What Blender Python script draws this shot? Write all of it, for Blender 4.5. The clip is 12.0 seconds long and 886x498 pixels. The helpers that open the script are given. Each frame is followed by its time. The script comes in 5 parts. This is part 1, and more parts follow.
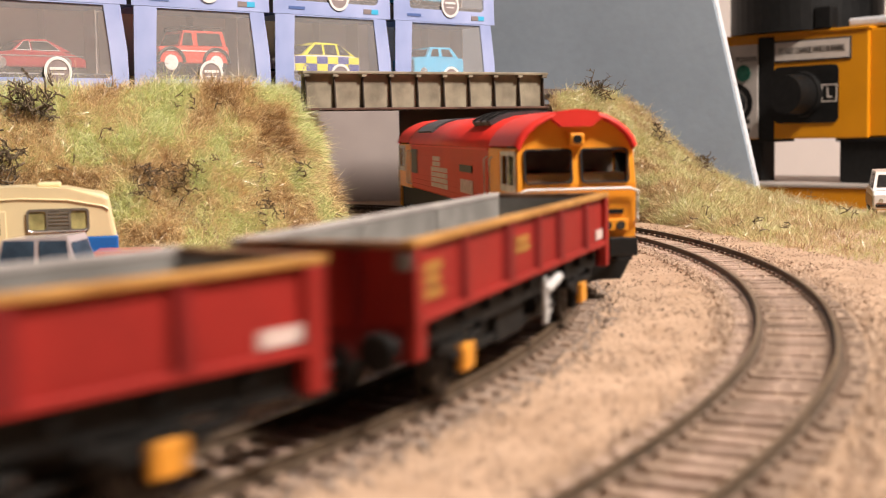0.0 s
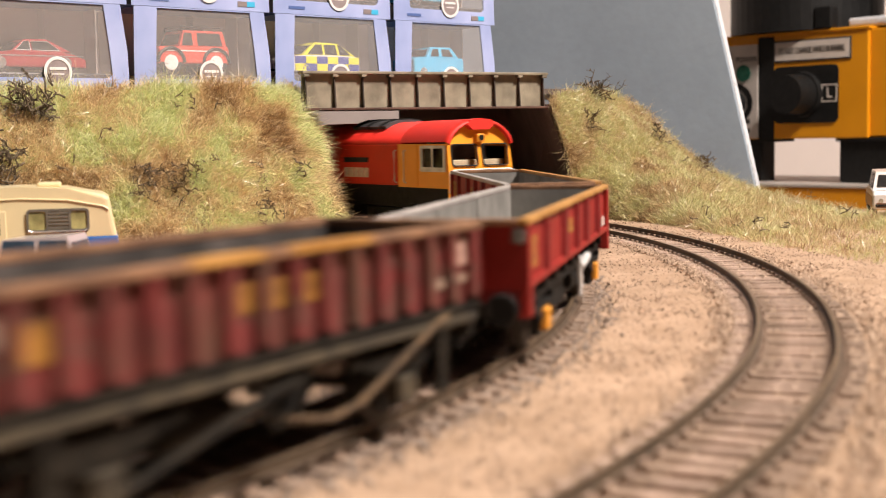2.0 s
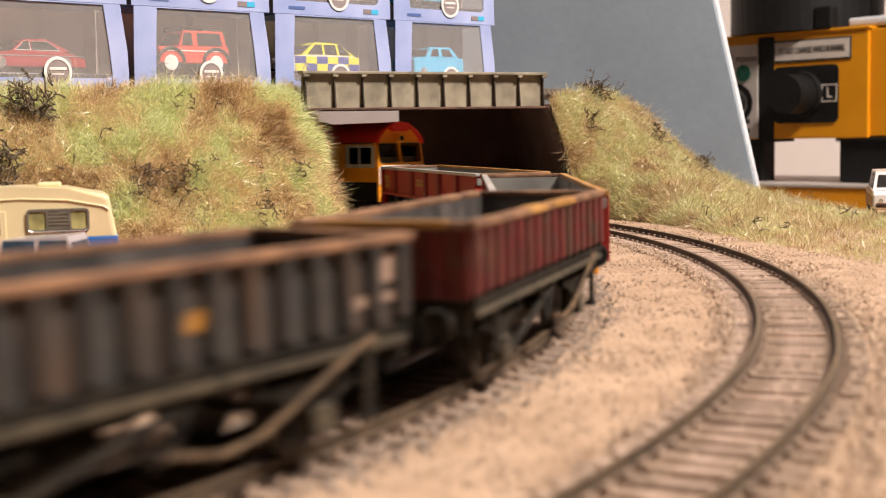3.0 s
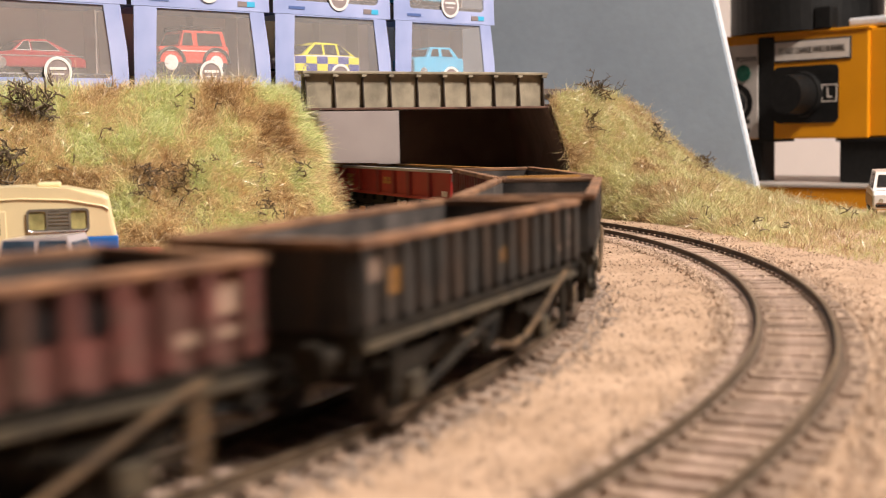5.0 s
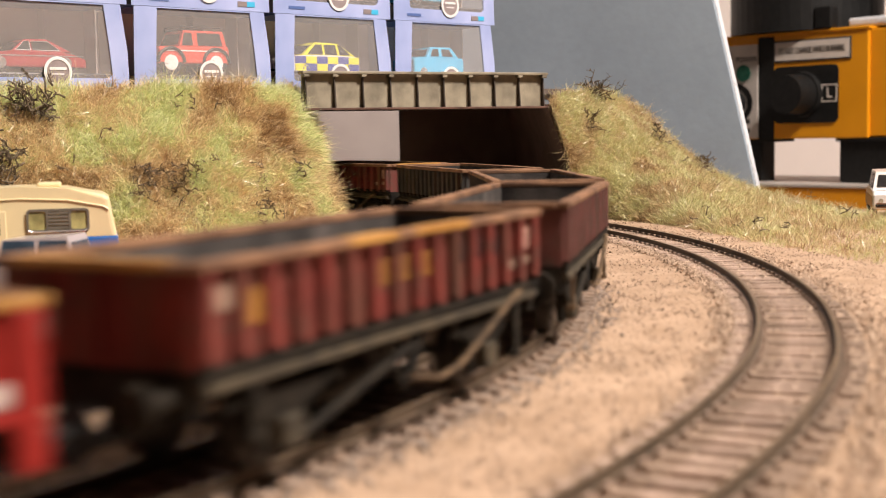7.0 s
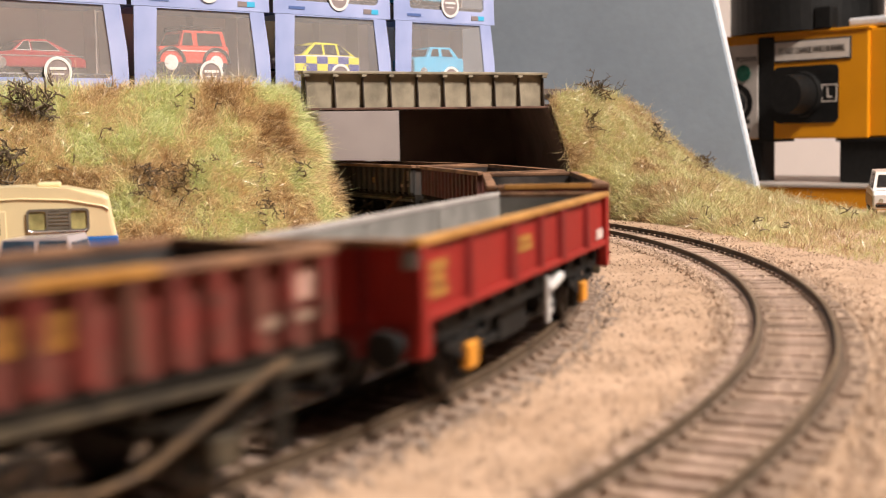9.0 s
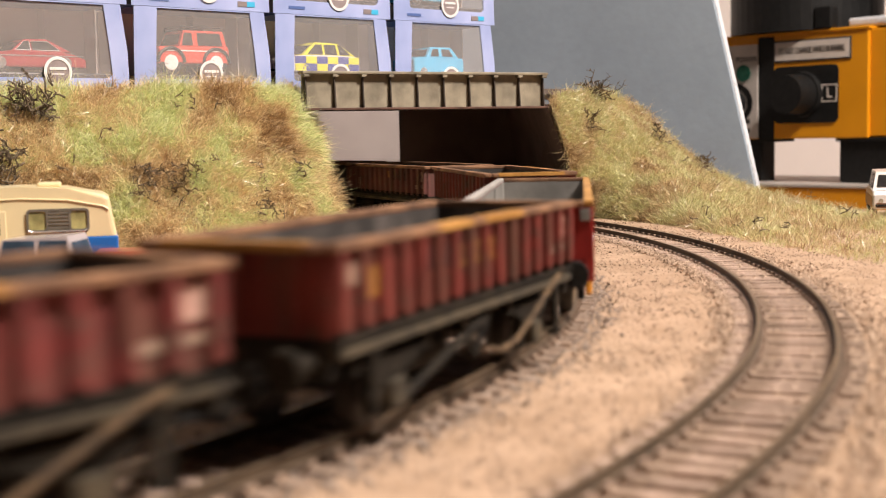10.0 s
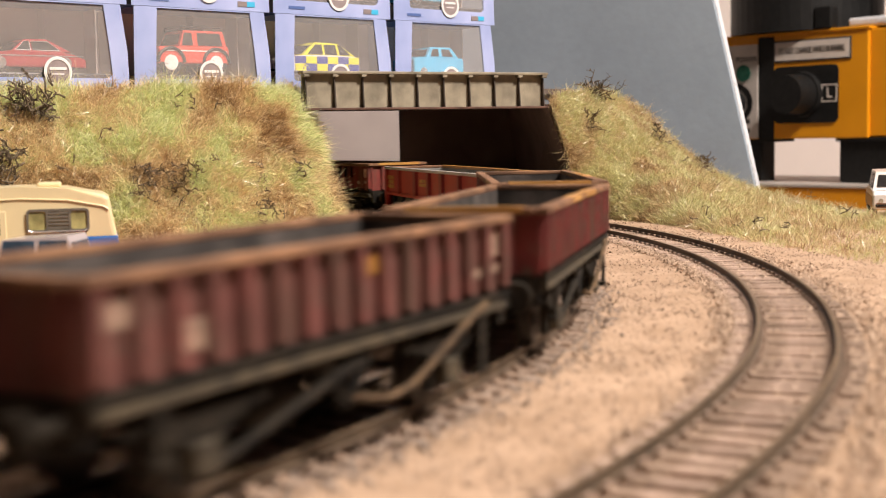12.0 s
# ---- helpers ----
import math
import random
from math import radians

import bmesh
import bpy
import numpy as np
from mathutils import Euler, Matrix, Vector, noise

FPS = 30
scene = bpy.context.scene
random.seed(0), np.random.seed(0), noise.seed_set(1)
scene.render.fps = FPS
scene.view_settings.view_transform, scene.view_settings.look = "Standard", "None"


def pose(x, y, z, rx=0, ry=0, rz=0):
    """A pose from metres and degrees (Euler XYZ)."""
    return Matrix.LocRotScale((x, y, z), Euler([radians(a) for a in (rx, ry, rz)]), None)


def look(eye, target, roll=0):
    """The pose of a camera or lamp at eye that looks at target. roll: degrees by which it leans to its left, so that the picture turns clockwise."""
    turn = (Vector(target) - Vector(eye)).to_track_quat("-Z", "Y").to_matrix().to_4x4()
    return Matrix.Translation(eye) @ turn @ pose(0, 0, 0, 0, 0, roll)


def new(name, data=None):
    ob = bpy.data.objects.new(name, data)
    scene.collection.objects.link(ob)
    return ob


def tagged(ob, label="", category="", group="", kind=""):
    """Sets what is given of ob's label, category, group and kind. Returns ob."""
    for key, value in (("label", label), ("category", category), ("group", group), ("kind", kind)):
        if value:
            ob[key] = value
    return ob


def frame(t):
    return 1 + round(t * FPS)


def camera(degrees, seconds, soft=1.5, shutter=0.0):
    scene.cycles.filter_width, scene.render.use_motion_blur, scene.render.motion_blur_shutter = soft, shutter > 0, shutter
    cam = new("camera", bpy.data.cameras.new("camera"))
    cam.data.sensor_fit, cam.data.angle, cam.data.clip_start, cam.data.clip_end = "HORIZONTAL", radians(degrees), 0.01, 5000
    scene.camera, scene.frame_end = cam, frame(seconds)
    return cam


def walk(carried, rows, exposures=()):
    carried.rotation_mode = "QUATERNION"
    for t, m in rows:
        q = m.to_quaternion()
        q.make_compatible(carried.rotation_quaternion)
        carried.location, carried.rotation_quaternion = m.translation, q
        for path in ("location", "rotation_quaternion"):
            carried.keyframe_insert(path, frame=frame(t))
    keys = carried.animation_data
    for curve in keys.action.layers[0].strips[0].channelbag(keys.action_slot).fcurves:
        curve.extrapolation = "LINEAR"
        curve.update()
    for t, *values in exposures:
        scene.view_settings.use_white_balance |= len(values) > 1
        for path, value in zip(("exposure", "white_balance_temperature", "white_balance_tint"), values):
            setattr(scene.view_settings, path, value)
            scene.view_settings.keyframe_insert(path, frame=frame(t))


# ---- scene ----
EYE = (0.0, 0.0, 0.04584)
cam = camera(37.57, 12.0, soft=1.0, shutter=1.0)
VIEW = look(EYE, (0.0, math.cos(0.0897), 0.04584 - math.sin(0.0897)), -1.14)
walk(cam, [(0.0, VIEW), (12.0, VIEW)])
# a close-up lens with a shallow depth of field
cam.data.dof.use_dof = True
cam.data.dof.focus_distance = 0.60
cam.data.dof.aperture_fstop = 22.0

# ---- light: a closed room, an unseen main lamp and an added fill ----
world = bpy.data.worlds.new("room_world")
scene.world = world
world.use_nodes = True
world.node_tree.nodes["Background"].inputs[0].default_value = (0.9, 0.85, 0.8, 1)
world.node_tree.nodes["Background"].inputs[1].default_value = 0.25
scene.view_settings.exposure = 0.0


def area_lamp(x, y, z, watts, size, tint):
    data = bpy.data.lights.new("area_lamp", "AREA")
    data.shape, data.size, data.energy, data.color = "DISK", size, watts, tint
    ob = new("area_lamp", data)
    ob.matrix_world = look((x, y, z), (0.0, 0.45, 0.0))
    return ob


# main lamp, high on the right where the shading points
area_lamp(0.84, 0.06, 1.36, 88.0, 0.40, (1.0, 0.88, 0.79))
# weak fill added on the left, not a known fixture
area_lamp(-0.6, -0.5, 1.36, 0.6, 0.5, (1.0, 0.89, 0.80))


# ---- materials ----
def material(name, color, rough=0.6, metal=0.0, vary=0.25, scale=300.0, bump=0.15, second=None, fine=2500.0, spec=0.5, pieces=0.0, coords="Object", coat=0.0):
    """Base colour broken at two scales, with bump of the same grain. pieces: how far single pieces differ."""
    m = bpy.data.materials.new(name)
    m.use_nodes = True
    nt = m.node_tree
    N, L = nt.nodes, nt.links
    b = N["Principled BSDF"]
    b.inputs["Roughness"].default_value = rough
    b.inputs["Metallic"].default_value = metal
    b.inputs["Specular IOR Level"].default_value = spec
    b.inputs["Coat Weight"].default_value = coat
    tc = N.new("ShaderNodeTexCoord")
    n1 = N.new("ShaderNodeTexNoise")
    n1.inputs["Scale"].default_value, n1.inputs["Detail"].default_value = scale, 5
    n2 = N.new("ShaderNodeTexNoise")
    n2.inputs["Scale"].default_value, n2.inputs["Detail"].default_value = fine, 3
    L.new(tc.outputs[coords], n1.inputs["Vector"])
    L.new(tc.outputs[coords], n2.inputs["Vector"])
    ramp = N.new("ShaderNodeValToRGB")
    ramp.color_ramp.elements[0].position, ramp.color_ramp.elements[1].position = 0.35, 0.65
    low = tuple(c * (1 - vary) for c in color)
    high = second if second else tuple(min(1, c * (1 + vary)) for c in color)
    ramp.color_ramp.elements[0].color, ramp.color_ramp.elements[1].color = (*low, 1), (*high, 1)
    L.new(n1.outputs["Fac"], ramp.inputs["Fac"])
    mix = N.new("ShaderNodeMix")
    mix.data_type, mix.blend_type = "RGBA", "MULTIPLY"
    mix.inputs["Factor"].default_value = min(1, vary * 1.6)
    r2 = N.new("ShaderNodeValToRGB")
    r2.color_ramp.elements[0].position, r2.color_ramp.elements[1].position = 0.3, 0.6
    r2.color_ramp.elements[0].color = (0.55, 0.55, 0.55, 1)
    L.new(n2.outputs["Fac"], r2.inputs["Fac"])
    L.new(ramp.outputs["Color"], mix.inputs["A"])
    L.new(r2.outputs["Color"], mix.inputs["B"])
    out = mix.outputs["Result"]
    if pieces:
        info = N.new("ShaderNodeObjectInfo")
        hsv = N.new("ShaderNodeHueSaturation")
        mr = N.new("ShaderNodeMapRange")
        mr.inputs["To Min"].default_value, mr.inputs["To Max"].default_value = 1 - pieces, 1 + pieces
        L.new(info.outputs["Random"], mr.inputs["Value"])
        L.new(mr.outputs["Result"], hsv.inputs["Value"])
        L.new(out, hsv.inputs["Color"])
        out = hsv.outputs["Color"]
    L.new(out, b.inputs["Base Color"])
    if bump:
        bp = N.new("ShaderNodeBump")
        bp.inputs["Strength"].default_value, bp.inputs["Distance"].default_value = bump, 0.0004
        L.new(n2.outputs["Fac"], bp.inputs["Height"])
        L.new(bp.outputs["Normal"], b.inputs["Normal"])
    return m


def weathered(name, paint, rust, dirt, amount=0.5, rough=0.75):
    """Faded wagon paint with rust and dirt that runs down in streaks."""
    m = material(name, paint, rough, 0, 0.25, 120, 0.2)
    nt = m.node_tree
    N, L = nt.nodes, nt.links
    b = N["Principled BSDF"]
    base = b.inputs["Base Color"].links[0].from_socket
    tc = N.new("ShaderNodeTexCoord")
    mp = N.new("ShaderNodeMapping")
    mp.inputs["Scale"].default_value = (260, 260, 45)
    n = N.new("ShaderNodeTexNoise")
    n.inputs["Scale"].default_value, n.inputs["Detail"].default_value = 1.0, 4
    L.new(tc.outputs["Object"], mp.inputs["Vector"])
    L.new(mp.outputs["Vector"], n.inputs["Vector"])
    r = N.new("ShaderNodeValToRGB")
    r.color_ramp.elements[0].position, r.color_ramp.elements[1].position = 0.62 - 0.3 * amount, 0.75 - 0.15 * amount
    L.new(n.outputs["Fac"], r.inputs["Fac"])
    mix = N.new("ShaderNodeMix")
    mix.data_type = "RGBA"
    mix.inputs["B"].default_value = (*rust, 1)
    L.new(r.outputs["Color"], mix.inputs["Factor"])
    L.new(base, mix.inputs["A"])
    n3 = N.new("ShaderNodeTexNoise")
    n3.inputs["Scale"].default_value, n3.inputs["Detail"].default_value = 220, 6
    L.new(tc.outputs["Object"], n3.inputs["Vector"])
    r3 = N.new("ShaderNodeValToRGB")
    r3.color_ramp.elements[0].position, r3.color_ramp.elements[1].position = 0.5, 0.72
    L.new(n3.outputs["Fac"], r3.inputs["Fac"])
    mix2 = N.new("ShaderNodeMix")
    mix2.data_type = "RGBA"
    mix2.inputs["B"].default_value = (*dirt, 1)
    L.new(r3.outputs["Color"], mix2.inputs["Factor"])
    L.new(mix.outputs["Result"], mix2.inputs["A"])
    L.new(mix2.outputs["Result"], b.inputs["Base Color"])
    return m


def glass(name, tint=(0.9, 0.92, 0.92), rough=0.03, ior=1.5):
    m = bpy.data.materials.new(name)
    m.use_nodes = True
    N, L = m.node_tree.nodes, m.node_tree.links
    N.remove(N["Principled BSDF"])
    t = N.new("ShaderNodeBsdfTransparent")
    t.inputs[0].default_value = (*tint, 1)
    g = N.new("ShaderNodeBsdfGlossy")
    g.inputs["Roughness"].default_value = rough
    fr = N.new("ShaderNodeFresnel")
    fr.inputs[0].default_value = ior
    mx = N.new("ShaderNodeMixShader")
    L.new(fr.outputs[0], mx.inputs[0])
    L.new(t.outputs[0], mx.inputs[1])
    L.new(g.outputs[0], mx.inputs[2])
    L.new(mx.outputs[0], N["Material Output"].inputs[0])
    return m


def hazy_film(name):
    """Clear plastic, soft gloss, and a milky haze added as painted reflected light."""
    m = glass(name, (0.95, 0.94, 0.94), 0.15, 1.15)
    N, L = m.node_tree.nodes, m.node_tree.links
    out = N["Material Output"]
    before = out.inputs[0].links[0].from_socket
    d = N.new("ShaderNodeBsdfDiffuse")
    d.inputs[0].default_value = (0.85, 0.80, 0.78, 1)
    n = N.new("ShaderNodeTexNoise")
    n.inputs["Scale"].default_value = 9
    mr = N.new("ShaderNodeMapRange")
    mr.inputs["To Min"].default_value, mr.inputs["To Max"].default_value = 0.08, 0.16
    L.new(n.outputs["Fac"], mr.inputs["Value"])
    mx = N.new("ShaderNodeMixShader")
    L.new(mr.outputs[0], mx.inputs[0])
    L.new(before, mx.inputs[1])
    L.new(d.outputs[0], mx.inputs[2])
    L.new(mx.outputs[0], out.inputs[0])
    return m


def blades(name, stops, patch=0.62, size=34.0):
    """Grass fibres: each blade has its own shade, and the shades drift in patches over the bank."""
    m = bpy.data.materials.new(name)
    m.use_nodes = True
    N, L = m.node_tree.nodes, m.node_tree.links
    b = N["Principled BSDF"]
    b.inputs["Roughness"].default_value = 0.30
    b.inputs["Specular IOR Level"].default_value = 0.8
    geo = N.new("ShaderNodeNewGeometry")
    tc = N.new("ShaderNodeTexCoord")
    n = N.new("ShaderNodeTexNoise")
    n.inputs["Scale"].default_value, n.inputs["Detail"].default_value = size, 5
    L.new(tc.outputs["Object"], n.inputs["Vector"])
    mr = N.new("ShaderNodeMapRange")
    mr.inputs["From Min"].default_value, mr.inputs["From Max"].default_value = 0.36, 0.64
    L.new(n.outputs["Fac"], mr.inputs["Value"])
    add = N.new("ShaderNodeMath")
    add.operation = "MULTIPLY_ADD"
    add.inputs[1].default_value = 0.50
    sub = N.new("ShaderNodeMath")
    sub.operation = "MULTIPLY_ADD"
    sub.inputs[1].default_value, sub.inputs[2].default_value = patch, 0.25 - patch * 0.5
    L.new(mr.outputs["Result"], sub.inputs[0])
    L.new(geo.outputs["Random Per Island"], add.inputs[0])
    L.new(sub.outputs[0], add.inputs[2])
    r = N.new("ShaderNodeValToRGB")
    e = r.color_ramp.elements
    e[0].position, e[0].color = 0.0, (*stops[0], 1)
    e[1].position, e[1].color = 1.0, (*stops[-1], 1)
    for i, c in enumerate(stops[1:-1]):
        k = e.new((i + 1) / (len(stops) - 1))
        k.color = (*c, 1)
    L.new(add.outputs[0], r.inputs["Fac"])
    L.new(r.outputs["Color"], b.inputs["Base Color"])
    tr = N.new("ShaderNodeBsdfTranslucent")
    L.new(r.outputs["Color"], tr.inputs[0])
    mx = N.new("ShaderNodeMixShader")
    mx.inputs[0].default_value = 0.3
    L.new(b.outputs[0], mx.inputs[1])
    L.new(tr.outputs[0], mx.inputs[2])
    L.new(mx.outputs[0], N["Material Output"].inputs[0])
    return m


M_SAND = material("sand", (0.43, 0.285, 0.182), 0.95, 0, 0.18, 80, 0.5, second=(0.475, 0.328, 0.224), fine=900)
M_GRAINS = material("sand_grains", (0.40, 0.27, 0.18), 0.95, 0, 0.3, 600, 0.3, second=(0.62, 0.46, 0.34), fine=3000)
M_BALLAST = material("ballast", (0.33, 0.25, 0.19), 0.95, 0, 0.35, 350, 0.4, second=(0.38, 0.30, 0.25))
M_RAIL = material("rail_steel", (0.095, 0.064, 0.040), 0.6, 0.25, 0.25, 200, 0.2)
M_RAIL_TOP = material("rail_top", (0.24, 0.165, 0.10), 0.4, 0.6, 0.2, 150, 0.1)
M_SLEEPER = material("sleeper_plastic", (0.40, 0.28, 0.20), 0.9, 0, 0.35, 150, 0.4, second=(0.43, 0.31, 0.245), pieces=0.2)
M_EARTH = material("bank_earth", (0.26, 0.20, 0.09), 0.95, 0, 0.4, 60, 0.6, second=(0.36, 0.26, 0.12))
M_GRASS = blades("static_grass", [(0.28, 0.16, 0.07), (0.60, 0.40, 0.19), (0.84, 0.64, 0.37), (0.88, 0.76, 0.47), (0.78, 0.78, 0.40), (0.60, 0.70, 0.27), (0.92, 0.90, 0.62)], 0.78, 44.0)
M_GRASS_LOW = blades("static_grass_low", [(0.30, 0.18, 0.08), (0.52, 0.36, 0.18), (0.68, 0.52, 0.30), (0.70, 0.60, 0.34), (0.54, 0.54, 0.22), (0.68, 0.66, 0.34), (0.86, 0.80, 0.52)], 0.80, 55.0)
M_TWIG = material("twig", (0.13, 0.095, 0.06), 0.9, 0, 0.5, 500, 0.5, second=(0.28, 0.215, 0.14))
M_BUSH = material("bush_twig", (0.12, 0.075, 0.035), 0.9, 0, 0.5, 400, 0.4, second=(0.22, 0.15, 0.07))
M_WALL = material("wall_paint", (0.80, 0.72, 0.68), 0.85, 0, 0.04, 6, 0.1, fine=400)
# unseen walls and ceiling: dark colours chosen to lower the bounce light
M_WALL_DIM = material("wall_low_bounce", (0.20, 0.17, 0.15), 0.85, 0, 0.06, 6, 0.1, fine=400)
M_CEIL = material("ceiling_low_bounce", (0.30, 0.28, 0.26), 0.9, 0, 0.03, 5, 0.1)
M_FLOOR = material("floor_wood", (0.25, 0.16, 0.09), 0.5, 0, 0.3, 8, 0.1)
M_BOARD = material("backscene_paint", (0.29, 0.35, 0.42), 0.8, 0, 0.06, 14, 0.4, fine=160)
M_FOAM = material("foam_core", (0.66, 0.68, 0.72), 0.85, 0, 0.08, 200, 0.5)
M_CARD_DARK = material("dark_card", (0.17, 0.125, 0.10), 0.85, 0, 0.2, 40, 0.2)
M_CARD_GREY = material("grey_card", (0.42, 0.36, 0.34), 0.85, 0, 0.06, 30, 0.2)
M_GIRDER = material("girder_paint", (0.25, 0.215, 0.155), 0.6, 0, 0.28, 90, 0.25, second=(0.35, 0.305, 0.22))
# darker brown for the deck, stiffeners and rear girder
M_GIRDER_DARK = material("girder_dark_brown", (0.06, 0.045, 0.035), 0.7, 0, 0.4, 160, 0.3)
M_RUST = material("rust_flange", (0.10, 0.05, 0.035), 0.8, 0, 0.3, 160, 0.3)
M_BLACK = material("black_plastic", (0.010, 0.010, 0.010), 0.5, 0, 0.25, 200, 0.1, spec=0.3)
M_FRAME = material("underframe_black", (0.010, 0.0095, 0.009), 0.7, 0, 0.4, 250, 0.2, spec=0.2)
M_FRAME_OLD = material("underframe_dirty", (0.036, 0.028, 0.017), 0.85, 0, 0.4, 260, 0.3, second=(0.085, 0.064, 0.036))
# near-black for grimy underframe parts and for painted shade below the ribs
M_FRAME_DARK = material("underframe_grime_shade", (0.010, 0.008, 0.0065), 0.85, 0, 0.5, 260, 0.3, second=(0.028, 0.022, 0.015), spec=0.2)
M_BRAKE = material("brake_lever_tan", (0.060, 0.036, 0.018), 0.8, 0, 0.4, 260, 0.3, second=(0.15, 0.090, 0.042))
M_WHEEL = material("wheel_metal", (0.05, 0.042, 0.036), 0.45, 0.5, 0.3, 300, 0.1)
M_ORANGE_BOX = material("axlebox_orange", (0.72, 0.30, 0.03), 0.55, 0, 0.2, 300, 0.1)
M_WHITE = material("white_print", (0.78, 0.76, 0.74), 0.6, 0, 0.1, 300, 0.05)
M_SILVER = material("silver_lever", (0.6, 0.6, 0.6), 0.45, 0.2, 0.15, 300, 0.05)
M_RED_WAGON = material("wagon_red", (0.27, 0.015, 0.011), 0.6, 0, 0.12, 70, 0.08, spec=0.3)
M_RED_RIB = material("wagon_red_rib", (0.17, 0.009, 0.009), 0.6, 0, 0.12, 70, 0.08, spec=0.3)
M_GOLD = material("rim_gold", (0.44, 0.20, 0.035), 0.5, 0, 0.25, 120, 0.1, second=(0.52, 0.27, 0.07))
M_GREY_IN = material("wagon_grey_inside", (0.21, 0.20, 0.185), 0.7, 0, 0.2, 90, 0.15)
M_GREY_RAIL = material("rail_pale_grey", (0.36, 0.33, 0.31), 0.65, 0, 0.15, 90, 0.1)
M_PINK_MARK = material("pinkish_white_mark", (0.50, 0.31, 0.25), 0.7, 0, 0.3, 400, 0.1)
M_DARK_IN = material("wagon_dark_inside", (0.055, 0.045, 0.04), 0.85, 0, 0.5, 90, 0.3, second=(0.11, 0.09, 0.08))
M_RIM_RUST = material("rim_rust", (0.17, 0.080, 0.042), 0.8, 0, 0.4, 110, 0.3, second=(0.31, 0.160, 0.082))
M_YELLOW_MARK = material("faded_yellow_mark", (0.34, 0.155, 0.024), 0.7, 0, 0.35, 400, 0.1)
M_CREAM_MARK = material("dirty_white_mark", (0.34, 0.23, 0.17), 0.7, 0, 0.35, 400, 0.1)
M_PATCH = material("black_patch", (0.009, 0.008, 0.009), 0.85, 0, 0.4, 200, 0.1, spec=0.15)
RUST = (0.10, 0.045, 0.026)
M_MAROON = weathered("faded_maroon", (0.15, 0.020, 0.018), RUST, (0.085, 0.048, 0.034), 0.5)
M_PINKISH = weathered("bleached_maroon", (0.135, 0.042, 0.035), (0.07, 0.034, 0.023), (0.095, 0.05, 0.037), 0.55)
M_CHARCOAL = weathered("weathered_charcoal", (0.030, 0.028, 0.026), (0.075, 0.042, 0.024), (0.05, 0.04, 0.032), 0.45)
M_BRICKRED = weathered("worn_brick_red", (0.165, 0.023, 0.016), (0.10, 0.038, 0.022), (0.075, 0.034, 0.023), 0.5)
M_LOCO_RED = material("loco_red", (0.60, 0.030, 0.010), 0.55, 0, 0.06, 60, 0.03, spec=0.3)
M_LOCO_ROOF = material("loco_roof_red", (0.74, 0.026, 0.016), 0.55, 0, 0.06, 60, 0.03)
M_LOCO_ORANGE = material("loco_orange", (0.86, 0.33, 0.02), 0.4, 0, 0.05, 60, 0.03)
M_SOOT = material("exhaust_grey", (0.055, 0.055, 0.06), 0.55, 0, 0.3, 200, 0.2)
M_SEAL = material("window_seal", (0.012, 0.012, 0.012), 0.5, 0, 0.1, 200, 0.0)
M_LOCO_GLASS = glass("loco_glass", (0.80, 0.80, 0.80), 0.03)
M_CAB_IN = material("cab_inside", (0.16, 0.145, 0.135), 0.8, 0, 0.2, 200, 0.1)
M_CAB_CREAM = material("cab_desk", (0.65, 0.55, 0.38), 0.7, 0, 0.1, 200, 0.1)
M_LENS = material("lamp_lens", (0.02, 0.02, 0.02), 0.1, 0, 0.1, 200, 0)
M_FADED_MARK = material("faded_white_mark", (0.62, 0.50, 0.46), 0.6, 0, 0.2, 500, 0.05)

M_BOX_BLUE = material("carton_blue", (0.31, 0.39, 0.70), 0.35, 0, 0.12, 25, 0.02, second=(0.44, 0.50, 0.78), coat=0.3)
M_BOX_NAVY = material("carton_navy", (0.10, 0.16, 0.38), 0.35, 0, 0.10, 25, 0.02)
M_BOX_GREY = material("carton_inner_grey", (0.86, 0.78, 0.75), 0.7, 0, 0.10, 18, 0.02)
M_PLINTH = material("plinth_black", (0.03, 0.03, 0.035), 0.3, 0, 0.1, 60, 0.0)
M_FILM = hazy_film("clear_film")
M_CAR_RED = material("car_dark_red", (0.34, 0.02, 0.025), 0.25, 0, 0.05, 60, 0.0, coat=0.6)
M_CAR_ORANGE = material("car_orange_red", (0.62, 0.07, 0.04), 0.3, 0, 0.05, 60, 0.0, coat=0.5)
M_CAR_BLUE = material("car_sky_blue", (0.07, 0.46, 0.74), 0.3, 0, 0.05, 60, 0.0, coat=0.5)
M_CAR_SILVER = material("car_silver_lilac", (0.60, 0.54, 0.56), 0.3, 0.2, 0.05, 60, 0.0, coat=0.5)
M_CAR_WHITE = material("car_white", (0.75, 0.72, 0.70), 0.3, 0, 0.05, 60, 0.0, coat=0.5)
M_CAR_BROWN = material("car_brown_lower", (0.20, 0.09, 0.045), 0.35, 0, 0.1, 60, 0.0, coat=0.3)
M_CAR_MID_RED = material("car_coral_red", (0.60, 0.10, 0.06), 0.3, 0, 0.05, 60, 0.0, coat=0.5)
M_POLICE_BLUE = material("police_blue", (0.035, 0.05, 0.28), 0.35, 0, 0.05, 60, 0.0)
M_POLICE_YELLOW = material("police_yellow", (0.70, 0.66, 0.02), 0.35, 0, 0.05, 60, 0.0)
M_CAR_GLASS = material("car_glass", (0.06, 0.055, 0.055), 0.12, 0, 0.2, 100, 0.0)
M_CAR_GLASS_BLUE = material("car_glass_pale", (0.10, 0.16, 0.24), 0.12, 0, 0.3, 100, 0.0)
M_TYRE = material("tyre_rubber", (0.018, 0.018, 0.018), 0.75, 0, 0.2, 300, 0.1)
